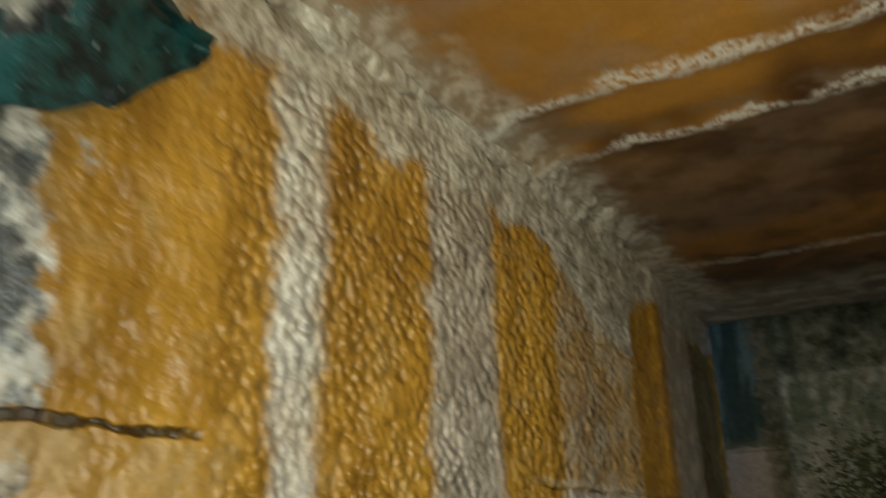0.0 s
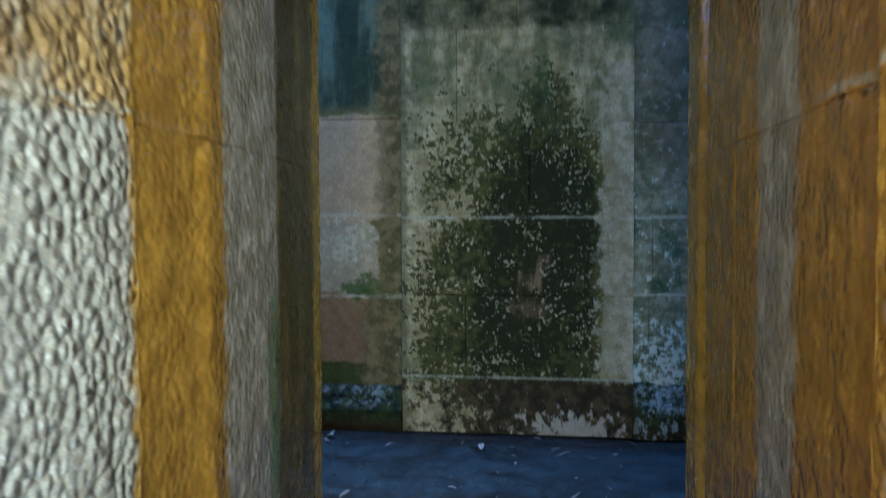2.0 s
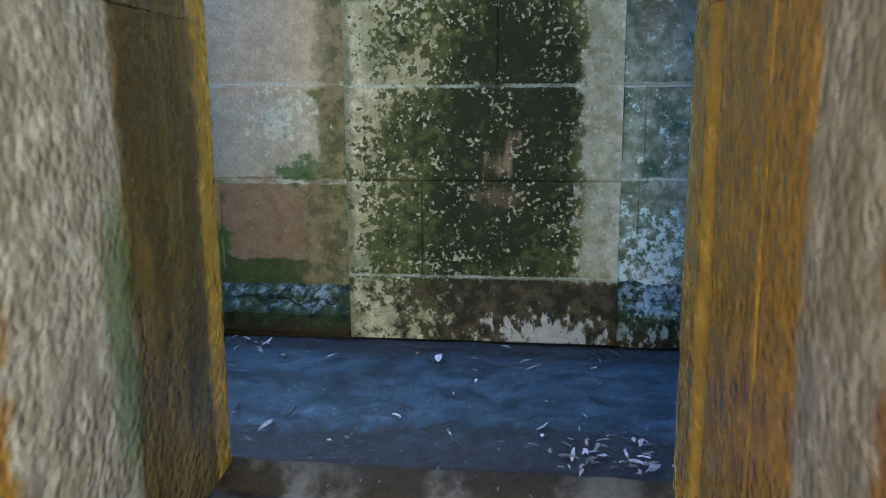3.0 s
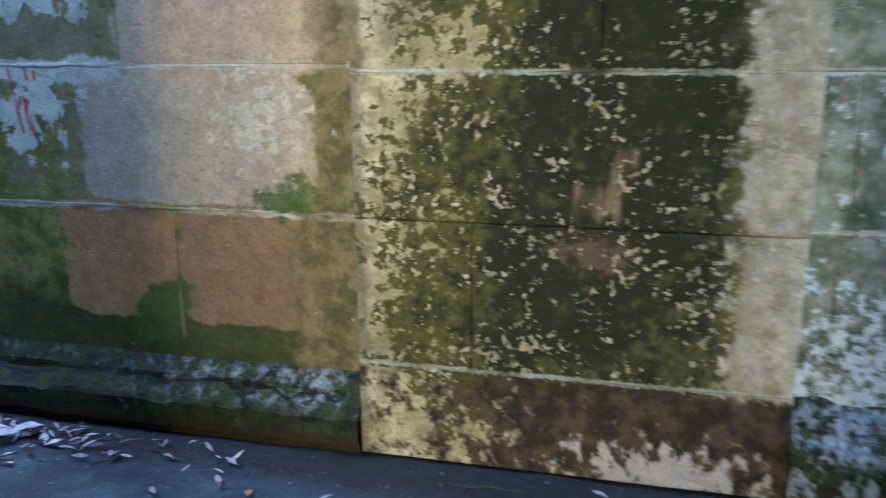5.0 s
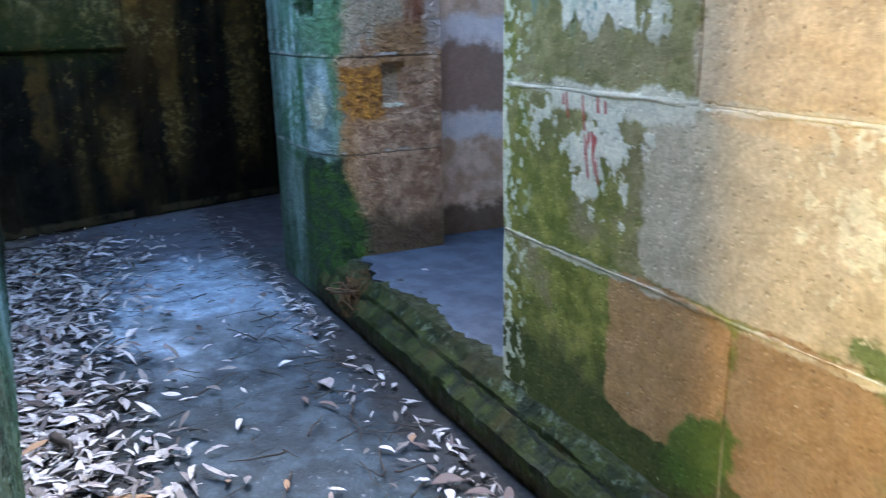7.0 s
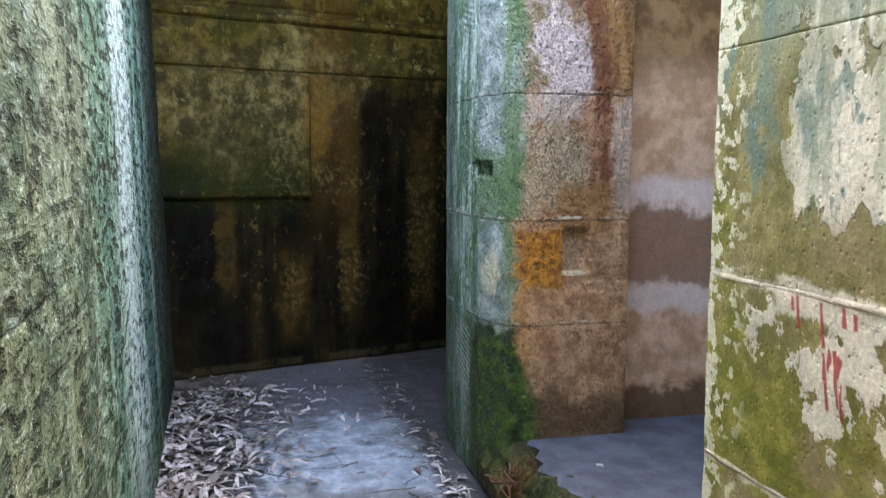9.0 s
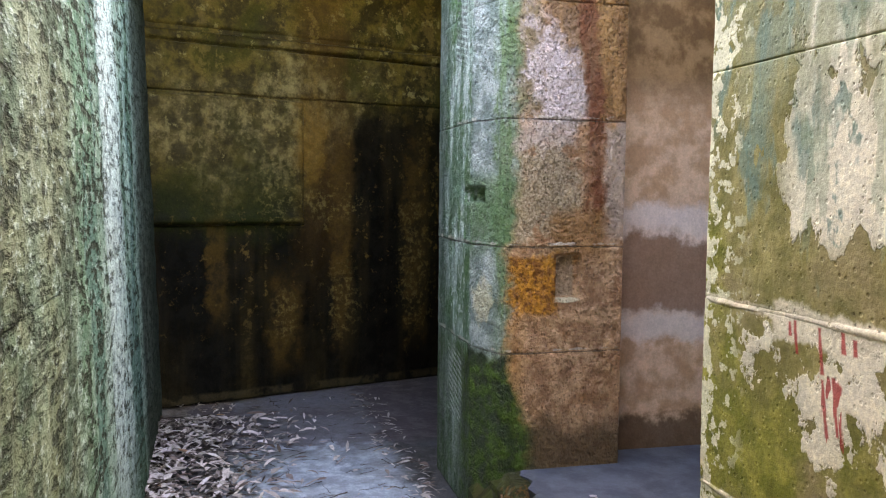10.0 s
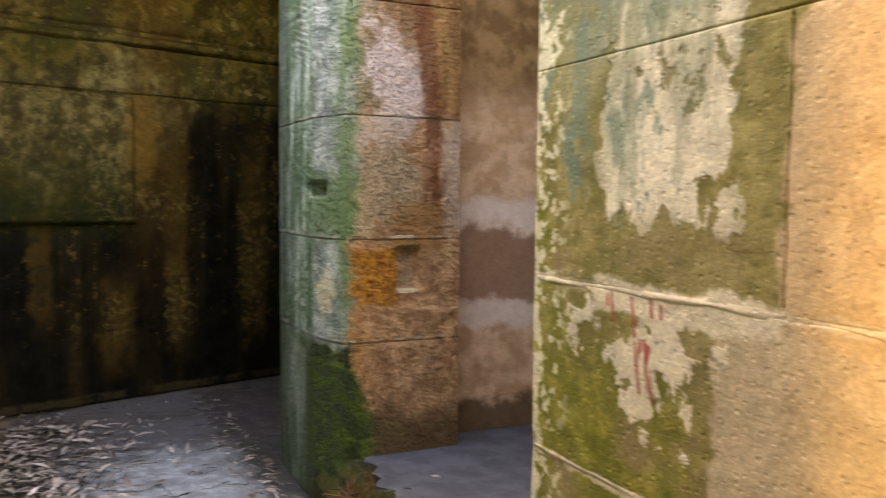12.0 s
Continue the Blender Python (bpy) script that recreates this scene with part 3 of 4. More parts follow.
def south_stone():
    """Passage side: granular render with vertical green and pale runs."""
    g = Mat("south_stone", 0.9, 0.12)
    run = g.noise(3.4, 3, .5, g.scaled(1, 1, .08))
    run2 = g.noise(2.3, 3, .5, g.scaled(1, 1, .10))
    mid, fine = g.noise(12, 5, .6), g.noise(70, 4, .75)
    grit = g.noise(26, 5, .68, g.scaled(.34, .6, .9))
    speck = g.noise(40, 4, .7, g.scaled(.34, .6, .8))
    c = g.mix(g.ss(run, .38, .60), (.060, .14, .090), (.22, .36, .29))
    c = g.mix(g.mul(g.ss(run2, .47, .54), .8), c, (.042, .115, .095))
    xx = g.add(g.x, g.mul(g.sub(g.noise(3, 4), .5), .6))
    # Strip of sky light painted into the colour, broken up by the pale runs.
    c = g.mix(g.mul(g.rect(xx, g.z, -4.1, -3.3, -1, 9, .25), g.ss(run, .36, .56, .1, .9)), c, (.34, .48, .45))
    c = g.mix(g.mul(g.ss(xx, -2.75, -2.45), .8), c, g.mix(g.ss(g.noise(2.5, 4), .42, .6), (.040, .068, .036), (.10, .12, .066)))
    c = g.mix(g.mul(g.ss(speck, .54, .64), .45), c, (.30, .43, .38))
    c = g.mix(g.mul(g.ss(g.add(grit, g.mul(g.sub(run, .5), -.3)), .53, .61), .9), c, (.020, .034, .020))
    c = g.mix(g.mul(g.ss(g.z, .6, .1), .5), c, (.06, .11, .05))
    # Far end coloured dark for the shade under the chamber roof.
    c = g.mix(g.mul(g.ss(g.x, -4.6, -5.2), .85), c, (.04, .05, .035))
    h = g.add(g.mul(g.ss(grit, .64, .50), 1.6), g.mul(speck, 1.0), mid)
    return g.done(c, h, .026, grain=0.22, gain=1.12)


def dark_stone():
    g = Mat("dark_stone", 0.75, 0.12)
    mid, fine, big = g.noise(6, 5, .64), g.noise(50, 4, .7), g.noise(1.8, 4, .6)
    run = g.noise(3.2, 4, .6, g.scaled(1, 1, .12))
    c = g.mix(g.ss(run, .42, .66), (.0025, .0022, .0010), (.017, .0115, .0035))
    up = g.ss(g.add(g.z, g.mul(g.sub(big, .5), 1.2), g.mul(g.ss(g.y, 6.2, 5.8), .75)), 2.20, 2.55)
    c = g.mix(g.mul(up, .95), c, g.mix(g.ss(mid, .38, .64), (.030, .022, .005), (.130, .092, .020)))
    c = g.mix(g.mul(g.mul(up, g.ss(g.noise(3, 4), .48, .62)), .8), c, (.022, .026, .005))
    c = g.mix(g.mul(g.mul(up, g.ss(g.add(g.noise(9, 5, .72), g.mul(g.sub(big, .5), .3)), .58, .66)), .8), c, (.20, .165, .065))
    c = g.mix(g.mul(g.spot(g.y, g.z, 5.3, 1.62, .6, .30, .5, mid, .5), .75), c, (.018, .024, .005))
    # brown run beside the sunk face
    c = g.mix(g.mul(g.mul(g.line(g.add(g.y, g.mul(g.sub(mid, .5), .3)), 6.05, .30), g.ss(g.z, .5, 2.2)), .5), c, (.085, .040, .008))
    # tan wash on the upper stones, rust beside the sunk face, brown and black runs below
    c = g.mix(g.mul(g.spot(g.y, g.z, 5.55, 2.22, .80, .42, .5, big, 1.0), g.ss(mid, .40, .60, .15, .8)), c, g.mix(g.ss(g.noise(11, 5, .7), .38, .64), (.050, .040, .014), (.23, .18, .080)))
    c = g.mix(g.mul(g.spot(g.y, g.z, 5.96, 2.10, .13, .34, .5, mid, .7), .7), c, (.16, .085, .015))
    for at, z0, z1, wide in ((6.22, .35, 2.35, .13), (5.20, .6, 1.4, .10), (6.90, .3, 2.2, .16), (5.75, .2, 1.0, .18)):
        c = g.mix(g.mul(g.mul(g.line(g.add(g.y, g.mul(g.sub(mid, .5), .22)), at, wide), g.mul(g.ss(g.z, z0 - .1, z0 + .2), g.ss(g.z, z1 + .2, z1 - .2))), g.ss(mid, .38, .6, .2, .75)), c, (.075, .042, .010))
    pale = g.ss(g.noise(24, 5, .75), .50, .60)
    for cy, cz, ry, rz in ((6.22, .70, .14, .24), (6.88, .95, .12, .50), (6.05, 1.58, .10, .14), (5.70, 1.70, .15, .24), (5.72, .68, .08, .16), (6.30, 1.55, .14, .08)):
        c = g.mix(g.mul(g.mul(g.spot(g.y, g.z, cy, cz, ry, rz, .6, mid, .8), pale), .38), c, (.19, .155, .06))
    c = g.mix(g.mul(g.line(g.add(g.z, g.mul(g.sub(mid, .5), .06)), .05, .045), g.ss(g.noise(6, 3), .40, .55, 0, .3)), c, (.10, .08, .04))
    crust = g.ss(g.add(g.noise(13, 5, .75), g.mul(g.ss(run, .5, .68), .14)), .585, .70)
    c = g.mix(g.mul(crust, g.ss(g.z, .25, .9, .05, .45)), c, (.17, .115, .032))
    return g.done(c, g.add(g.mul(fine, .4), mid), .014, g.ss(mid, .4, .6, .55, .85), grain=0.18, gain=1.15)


def ground():
    g = Mat("worn_concrete", 0.8, 0.16)
    big, mid, fine = g.noise(1.6, 4, .6), g.noise(7, 5, .64), g.noise(55, 4, .7)
    c = g.mix(g.ss(mid, .36, .64), (.19, .235, .275), (.37, .445, .51))
    c = g.mix(g.mul(g.ss(big, .46, .62), .75), c, (.13, .14, .14))
    # Skylit patch painted in: colour darkens from x -4.1 towards the doorway.
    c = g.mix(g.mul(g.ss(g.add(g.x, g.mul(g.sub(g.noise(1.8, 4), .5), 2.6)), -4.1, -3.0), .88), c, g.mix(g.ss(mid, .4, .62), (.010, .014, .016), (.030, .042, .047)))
    # Dark soil under the drifts, and shade along the plinth put into the colour.
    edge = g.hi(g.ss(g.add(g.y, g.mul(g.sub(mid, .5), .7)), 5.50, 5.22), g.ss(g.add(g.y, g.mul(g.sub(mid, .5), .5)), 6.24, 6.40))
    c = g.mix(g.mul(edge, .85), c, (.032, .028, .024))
    # Shadow of the chamber roof painted on the floor past x -5.2.
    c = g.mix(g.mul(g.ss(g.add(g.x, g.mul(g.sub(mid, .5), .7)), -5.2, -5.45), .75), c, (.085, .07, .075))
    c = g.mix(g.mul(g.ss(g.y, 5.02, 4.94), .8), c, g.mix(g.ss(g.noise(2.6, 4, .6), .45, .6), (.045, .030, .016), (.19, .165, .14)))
    c = g.mix(g.mul(g.ss(g.noise(32, 3), .66, .71), .5), c, (.26, .26, .26))
    return g.done(c, g.add(g.mul(fine, .5), mid), .010, g.ss(mid, .38, .62, .55, .9), grain=0.16)


def inner_floor():
    g = Mat("slab_stone", 0.7, 0.4)
    mid, fine = g.noise(6, 5, .6), g.noise(60, 4, .7)
    c = g.mix(g.ss(mid, .36, .64), (.048, .058, .074), (.085, .10, .125))
    return g.done(c, g.add(g.mul(fine, .3), mid), .004, grain=0.08)


def leaf_mat():
    g = Mat("dead_leaf", 0.65, 0.35)
    c = g.mix(g.ss(g.rand, .1, .9), (.16, .11, .095), (.74, .69, .68))
    c = g.mix(g.ss(g.m("FRACT", g.mul(g.rand, 7.3)), .80, .9), c, (.36, .20, .10))
    c = g.mix(g.mul(g.ss(g.noise(60, 3), .45, .65), .5), c, (.16, .12, .09))
    return g.done(c, g.noise(120, 2), .001)


def litter_mat(name, a, b):
    g = Mat(name, 0.75, 0.3)
    c = g.mix(g.island, a, b)
    c = g.mix(g.mul(g.ss(g.noise(50, 3), .45, .65), .4), c, (.07, .055, .045))
    return g.done(c)


def metal():
    g = Mat("blue_green_metal", 0.35, 0.5)
    mid = g.noise(14, 5, .65)
    c = g.mix(g.ss(mid, .4, .62), (.004, .018, .022), (.020, .085, .095))
    c = g.mix(g.mul(g.ss(g.noise(40, 3), .68, .74), .7), c, (.30, .42, .44))
    return g.done(c, mid, .010)


M_LEFT = corridor_stone("corridor_stone", ((.90, 1.05, "pale"), (1.49, 1.85, "grey"), (2.28, 3.02, "mixed"), (3.02, 3.60, "brown"), (3.60, 4.20, "grey"), (4.19, 4.80, "dark"), (4.80, 5.1, "brown")), 3.03)
M_RIGHT = corridor_stone("corridor_stone_b", ((1.2, 1.7, "grey"), (2.2, 2.60, "mixed"), (2.60, 3.22, "brown"), (3.22, 3.58, "grey"), (3.58, 5.2, "brown")), 2.62)
M_CEIL, M_PIER, M_NORTH, M_EAST, M_PLINTH = ceiling_stone(), pier_stone(), north_stone(), east_stone(), plinth_stone()
M_JAMB, M_PLASTER, M_SOUTH, M_DARK, M_GROUND, M_SLAB = jamb_stone(), plaster(), south_stone(), dark_stone(), ground(), inner_floor()
M_LEAF, M_METAL = leaf_mat(), metal()
M_LITTER = litter_mat("leaf_litter", (.07, .05, .04), (.66, .60, .56))
M_TWIG = litter_mat("dead_twig", (.018, .014, .012), (.08, .06, .045))


# ---- building ----
def link(name, verts, faces, mat, parent=None, smooth=False):
    me = bpy.data.meshes.new(name)
    me.from_pydata(verts, [], faces)
    me.materials.append(mat)
    if smooth:
        me.polygons.foreach_set("use_smooth", [True] * len(me.polygons))
    me.update()
    ob = new(name, me)
    ob.parent = parent
    return ob


def structure(ob, label=""):
    return tagged(ob, label, kind="structure")


def box(name, x0, x1, y0, y1, z0, z1, mat, parent=None):
    v = [(x, y, z) for x in (x0, x1) for y in (y0, y1) for z in (z0, z1)]
    f = [(0, 1, 3, 2), (4, 6, 7, 5), (0, 4, 5, 1), (2, 3, 7, 6), (0, 2, 6, 4), (1, 5, 7, 3)]
    return link(name, v, f, mat, parent)


def nz(u, v, s, seed=0.0):
    return noise.noise((u * s + seed, v * s - seed, seed * 1.7))


def slab(name, place, u0, u1, v0, v1, thick, step, relief, mat, parent=None, gap=.004, edge=.012, seed=0.0, smooth=True, wobble=.0):
    """One stone: a relief face over u, v in the frame given by place(u, v, n), worn edges, sides going back by thick."""
    u0, u1, v0, v1 = u0 + gap, u1 - gap, v0 + gap, v1 - gap
    nu, nv = max(3, int((u1 - u0) / step) + 1), max(3, int((v1 - v0) / step) + 1)
    us = [u0, u0 + edge * .5] + list(np.linspace(u0 + edge, u1 - edge, nu)) + [u1 - edge * .5, u1]
    vs = [v0, v0 + edge * .5] + list(np.linspace(v0 + edge, v1 - edge, nv)) + [v1 - edge * .5, v1]
    verts, faces, a, b = [], [], len(us), len(vs)
    for j, v in enumerate(vs):
        for i, u in enumerate(us):
            d = min(u - u0, u1 - u, v - v0, v1 - v)
            k = min(1.0, d / edge)
            w = edge * (1 + .7 * nz(u, v, 9, seed))
            n = relief(u, v) * min(1, k + .3) - w * .6 * (1 - math.sqrt(max(0, 1 - (1 - k) ** 2)))
            verts.append(place(u + wobble * nz(u, v, 3, seed + 5), v + wobble * nz(u, v, 3, seed + 9), n))
    for j in range(b - 1):
        for i in range(a - 1):
            q = j * a + i
            faces.append((q, q + 1, q + a + 1, q + a))
    rim = [i for i in range(a)] + [j * a + a - 1 for j in range(1, b)] + [(b - 1) * a + i for i in range(a - 2, -1, -1)] + [j * a for j in range(b - 2, 0, -1)]
    s = len(verts)
    for q in rim:
        j, i = divmod(q, a)
        verts.append(place(us[i], vs[j], -thick))
    for k, q in enumerate(rim):
        k2 = (k + 1) % len(rim)
        faces.append((q, s + k, s + k2, rim[k2]))
    return link(name, verts, faces, mat, parent, smooth)


def wall_of(parent, place, courses, joints, thick, step, relief, mat, **kw):
    """Courses of stones: courses are heights; joints a list of u for each course."""
    k = 0
    for (v0, v1), us in zip(zip(courses, courses[1:]), joints):
        for u0, u1 in zip(us, us[1:]):
            k += 1
            off = .006 * nz(k * 3.7, k * 1.3, 1, 2.0)
            slab("block", place, u0, u1, v0, v1, thick, step, lambda u, v, o=off: relief(u, v) + o, mat, parent, seed=k * 1.37, **kw)


# ---- corridor ----
def left_face(u, v, n):
    if u < 3.03:
        x = .040
    elif u < 3.10:
        x = .040 - (u - 3.03) * .6
    elif u < 3.42:
        x = -.002
    elif u < 3.48:
        x = -.002 + (u - 3.42) * .25
    else:
        x = .013 - (u - 3.48) * .089
    return (x + n, u, v)


def right_face(u, v, n):
    if u < 2.66:
        x = 1.425
    elif u < 2.72:
        x = 1.425 + (u - 2.66) * .6
    elif u < 3.85:
        x = 1.461
    else:
        x = 1.461 + (u - 3.85) * .022
    # worn groove and bead beside the doorway
    x += .022 * math.exp(-((u - 4.46) / .035) ** 2) - .014 * math.exp(-((u - 4.56) / .04) ** 2)
    return (x - n, u, v)


def pecked(u, v):
    r = .012 * nz(u, v, 4, 1.0) + .008 * noise.noise((u * 15, v * 15, 3.1))
    k = max(0.0, min(1.0, (3.15 - u) / .1))
    return r * (.45 + .55 * k)


wall_left = structure(box("wall_west", -1.6, -.15, -1.2, 4.80, 0, 3.6, M_LEFT))
wall_of(wall_left, left_face, (0, 2.43), ((-1.2, 2.16),), .10, .022, pecked, M_LEFT, edge=.003, gap=.0)
wall_of(wall_left, left_face, (0, 1.585, 2.43), ((2.16, 3.03, 4.95), (2.16, 3.03, 4.95)), .10, .024, pecked, M_LEFT, edge=.005, gap=.0)
wall_of(wall_left, left_face, (2.43, 2.86), ((-1.2, 1.14, 3.03, 4.95),), .10, .024, pecked, M_LEFT, edge=.004, gap=.0)
wall_right = structure(box("wall_east", 1.56, 2.9, 2.10, 4.80, 0, 3.6, M_RIGHT))
wall_of(wall_right, right_face, (0, 1.585, 2.43, 2.86), ((2.10, 2.66, 3.85, 4.95),) * 3, .08, .026, lambda u, v: pecked(u, v) * .8, M_RIGHT, edge=.006, gap=.0)
wall_right_b = structure(box("wall_east_b", 1.56, 2.9, -1.2, .42, 0, 3.6, M_RIGHT))
wall_of(wall_right_b, right_face, (0, .60, 1.585, 2.43, 2.86), ((-1.2, .42),) * 4, .08, .05, lambda u, v: pecked(u, v) * .8, M_RIGHT, edge=.006, gap=.0)
# Sill and head of an unseen side opening, added to hold the lamps.
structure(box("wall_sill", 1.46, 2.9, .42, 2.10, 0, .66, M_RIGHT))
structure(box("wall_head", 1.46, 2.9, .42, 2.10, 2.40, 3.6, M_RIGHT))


def ceiling_relief(u, v):
    r = .012 * nz(u, v, 2.5, 4.0) + .003 * nz(u, v, 9, 2.0)
    for at, h in ((1.80, .016), (2.20, .018)):
        r += h * math.exp(-((v - at - .05 * u - .03 * nz(u, v, 3)) / .035) ** 2)
    r += .05 * math.exp(-((u - .06) / .05) ** 2) * (v < 3.1) + .05 * min(1, max(0, (v - 2.9) / .5))
    return r


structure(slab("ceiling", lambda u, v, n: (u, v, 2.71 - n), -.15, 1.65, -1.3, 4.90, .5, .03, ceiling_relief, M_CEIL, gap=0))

def crust(parent, y0, y1):
    """Lumpy lime crust along the corner of wall and ceiling."""
    verts, faces, n, m = [], [], int((y1 - y0) / .014), 9
    for i in range(n + 1):
        y = y0 + (y1 - y0) * i / n
        size = .085 + .05 * nz(y, 1, 2.2, 3) + .025 * nz(y, 2, 8, 1)
        for k in range(m + 1):
            a = math.pi / 2 * k / m
            r = size * (1 + .22 * nz(y * 2, k * .5, 3, 5) + .10 * nz(y * 7, k, 2.5, 2))
            bulge = .62 + .38 * abs(math.cos(2 * a))
            verts.append((.03 + r * bulge * math.sin(a), y, 2.73 - r * 1.5 * bulge * math.cos(a)))
        if i:
            for k in range(m):
                q = (i - 1) * (m + 1) + k
                faces.append((q, q + m + 1, q + m + 2, q + 1))
    return link("crust", verts, faces, M_LEFT, parent, True)


crust(wall_left, .35, 3.02)

# bent sheet of metal wedged in the broken wall
bm = bmesh.new()
bmesh.ops.create_grid(bm, x_segments=14, y_segments=10, size=.5)
for vert in bm.verts:
    u, v = vert.co.x + .5, vert.co.y + .5
    half = .46 * (1 - u) ** .8 + .01
    vert.co = Vector((.10 + .03 * math.sin(u * 5) + .02 * nz(u, v, 4), .20 + .46 * u, 2.24 + .13 * u + (v - .5) * half - .09 * max(0, 1 - abs(u - .5) / .35) * max(0, .5 - v) + .02 * nz(u, v, 6, 3)))
bmesh.ops.delete(bm, geom=[f for f in bm.faces if .18 < f.calc_center_median().y < .34 and 2.16 < f.calc_center_median().z < 2.36 and ((f.calc_center_median().y - .26) / .06) ** 2 + ((f.calc_center_median().z - 2.27) / .09) ** 2 < 1], context="FACES")
bmesh.ops.solidify(bm, geom=bm.faces[:], thickness=.006)
me = bpy.data.meshes.new("metal_sheet")
bm.to_mesh(me)
me.materials.append(M_METAL)
tagged(new("metal_sheet", me), "torn blue-green metal sheet wedged into broken stone wall", "metal sheet")

# ---- passage: far side ----
NORTH, PIER = 6.64, 6.555


def north_face(u, v, n): return (u, NORTH - n, v)
def pier_face(u, v, n): return (u, PIER - n, v)


def worn(u, v):
    return .006 * nz(u, v, 4, 1.5) + .003 * nz(u, v, 14, 2.5) + .0012 * nz(u, v, 40, .5)


wall_north = structure(box("wall_north", -1.93, 6.0, 6.70, 7.35, 0, 3.3, M_NORTH))
wall_of(wall_north, north_face, (.24, .872, 1.397, 2.02, 2.56, 3.0, 3.3), ((-1.95, -.812, -.06), (-1.95, -.06), (-1.95, -.98, -.06), (-1.95, -.60, -.06), (-1.95, -1.0, -.06), (-1.95, -.5, -.06)), .06, .025, worn, M_NORTH, gap=.001, edge=.007)
pier = structure(box("pier", -.055, 1.395, 6.60, 6.70, 0, 3.3, M_PIER))
wall_of(pier, pier_face, (0, .358, .885, 1.378, 1.972, 2.565, 3.0, 3.3), ((-.06, 1.40), (-.06, .353, 1.40), (-.06, .05, 1.40), (-.06, .757, 1.40), (-.06, .30, 1.40), (-.06, .68, 1.40), (-.06, .3, 1.40)), .045, .025, worn, M_PIER, gap=.001, edge=.007)
wall_north_b = structure(box("wall_north_b", 1.41, 6.0, 6.69, 6.70, 0, 3.3, M_EAST))
wall_of(wall_north_b, north_face, (.30, .89, 1.378, 1.965, 2.552, 3.0, 3.3), ((1.405, 1.50, 2.4, 3.6, 5.9), (1.405, 1.52, 2.9, 4.2, 5.9), (1.405, 2.3, 3.4, 4.6, 5.9), (1.405, 2.7, 3.9, 5.9), (1.405, 2.2, 3.6, 5.9), (1.405, 2.9, 4.4, 5.9)), .05, .035, lambda u, v: 2 * worn(u, v), M_EAST, gap=.001, edge=.008)


def mortar(parent, face, u0, u1, at, mat, wide=.010, proud=.0016, seed=0.0):
    """Smeared mortar bead along one joint."""
    verts, faces, n = [], [], int((u1 - u0) / .02)
    for i in range(n + 1):
        u = u0 + (u1 - u0) * i / n
        w = wide * (1 + .8 * nz(u, seed, 8, seed)) * (1 + 1.3 * max(0, nz(u, 5, 3.1, seed)) if nz(u, 3, 2.5, seed) > -.12 else .25)
        for k, h in ((-1, -.004), (-.6, proud * .8), (.3, proud), (1, -.004)):
            verts.append(face(u, at + k * w + .006 * nz(u, 1, 4, seed) + .004 * nz(u, k, 17, seed + 3), h + .001 * nz(u, k, 13, seed)))
        if i:
            for k in range(3):
                q = (i - 1) * 4 + k
                faces.append((q, q + 4, q + 5, q + 1))
    return link("mortar", verts, faces, mat, parent, True)


mortar(wall_north, north_face, -1.94, -.07, 1.395, M_NORTH, seed=1.0)
mortar(wall_north, north_face, -1.94, -.07, .872, M_NORTH, .010, seed=2.0)
mortar(pier, pier_face, -.05, 1.39, 1.378, M_PIER, .007, .002, 3.0)
mortar(pier, pier_face, -.05, .6, .358, M_PIER, .007, .002, 4.0)
box("reveal", -1.95, -1.90, 6.66, 7.35, .2, 3.3, M_NORTH, wall_north)


def plinth(name, u0, u1, height):
    """Low worn plinth with a sloping top, as a lofted strip."""
    verts, faces, n = [], [], int((u1 - u0) / .022) + 1
    for i in range(n + 1):
        u = u0 + (u1 - u0) * i / n
        chip = .06 * max(0, nz(u, 0, 3, 6) - .10) + .04 * max(0, nz(u, 2, 9, 1))
        big = .10 * max(0, 1 - abs(u + 3.45) / .22) if u < -3 else 0
        for y, z in ((6.542, 0), (6.534, .028), (6.524, .034), (6.520, height - .125 - chip * .4 - big), (6.526 + chip * .6, height - .106 - chip * .6 - big), (6.572 + chip * .8, height - .052 - chip - big * .7), (6.579 + chip * .6, height - .064 - big * .5), (6.590, height - .040 - big * .4), (6.645, height + .022 - big * .3), (6.76, height + .03 - big)):
            verts.append((u, y + .010 * nz(u, z * 3, 5, 2) + .005 * nz(u, z * 6, 19), z + (.008 * nz(u, y * 4, 9, 4) + .005 * nz(u, y * 9, 25, 8)) * (z > 0)))
        if i:
            for k in range(9):
                q = (i - 1) * 10 + k
                faces.append((q, q + 10, q + 11, q + 1))
    return structure(link(name, verts, faces, M_PLINTH))


plinth("plinth", -3.95, -.06, .265)
plinth("plinth_b", 1.40, 5.9, .315)

# ---- opening, its far jamb and the room behind ----
def jamb_face(u, v, n):
    """u runs along the passage face, the chamfer and the inner face."""
    if u < .72:
        return (-4.70 + u, 6.53 - n, v)
    if u < .98:
        k = (u - .72) / .26
        return (-3.98 + k * .26 + n * .33, 6.53 + k * .09 - n * .94, v)
    return (-3.72 + n, 6.62 + (u - .98), v)


def jamb_relief(u, v):
    r = .5 * worn(u, v) + .002 * nz(u, v, 30, 3)
    if 1.26 < u < 1.385 and 1.16 < v < 1.375:
        r -= .045
    if .60 < u < .83 and 1.63 < v - .04 * (u - .6) < 1.705:
        r -= .075
    r += .006 * max(0, 1 - ((u - .82) / .06) ** 2 - ((v - 1.14) / .11) ** 2)
    return r


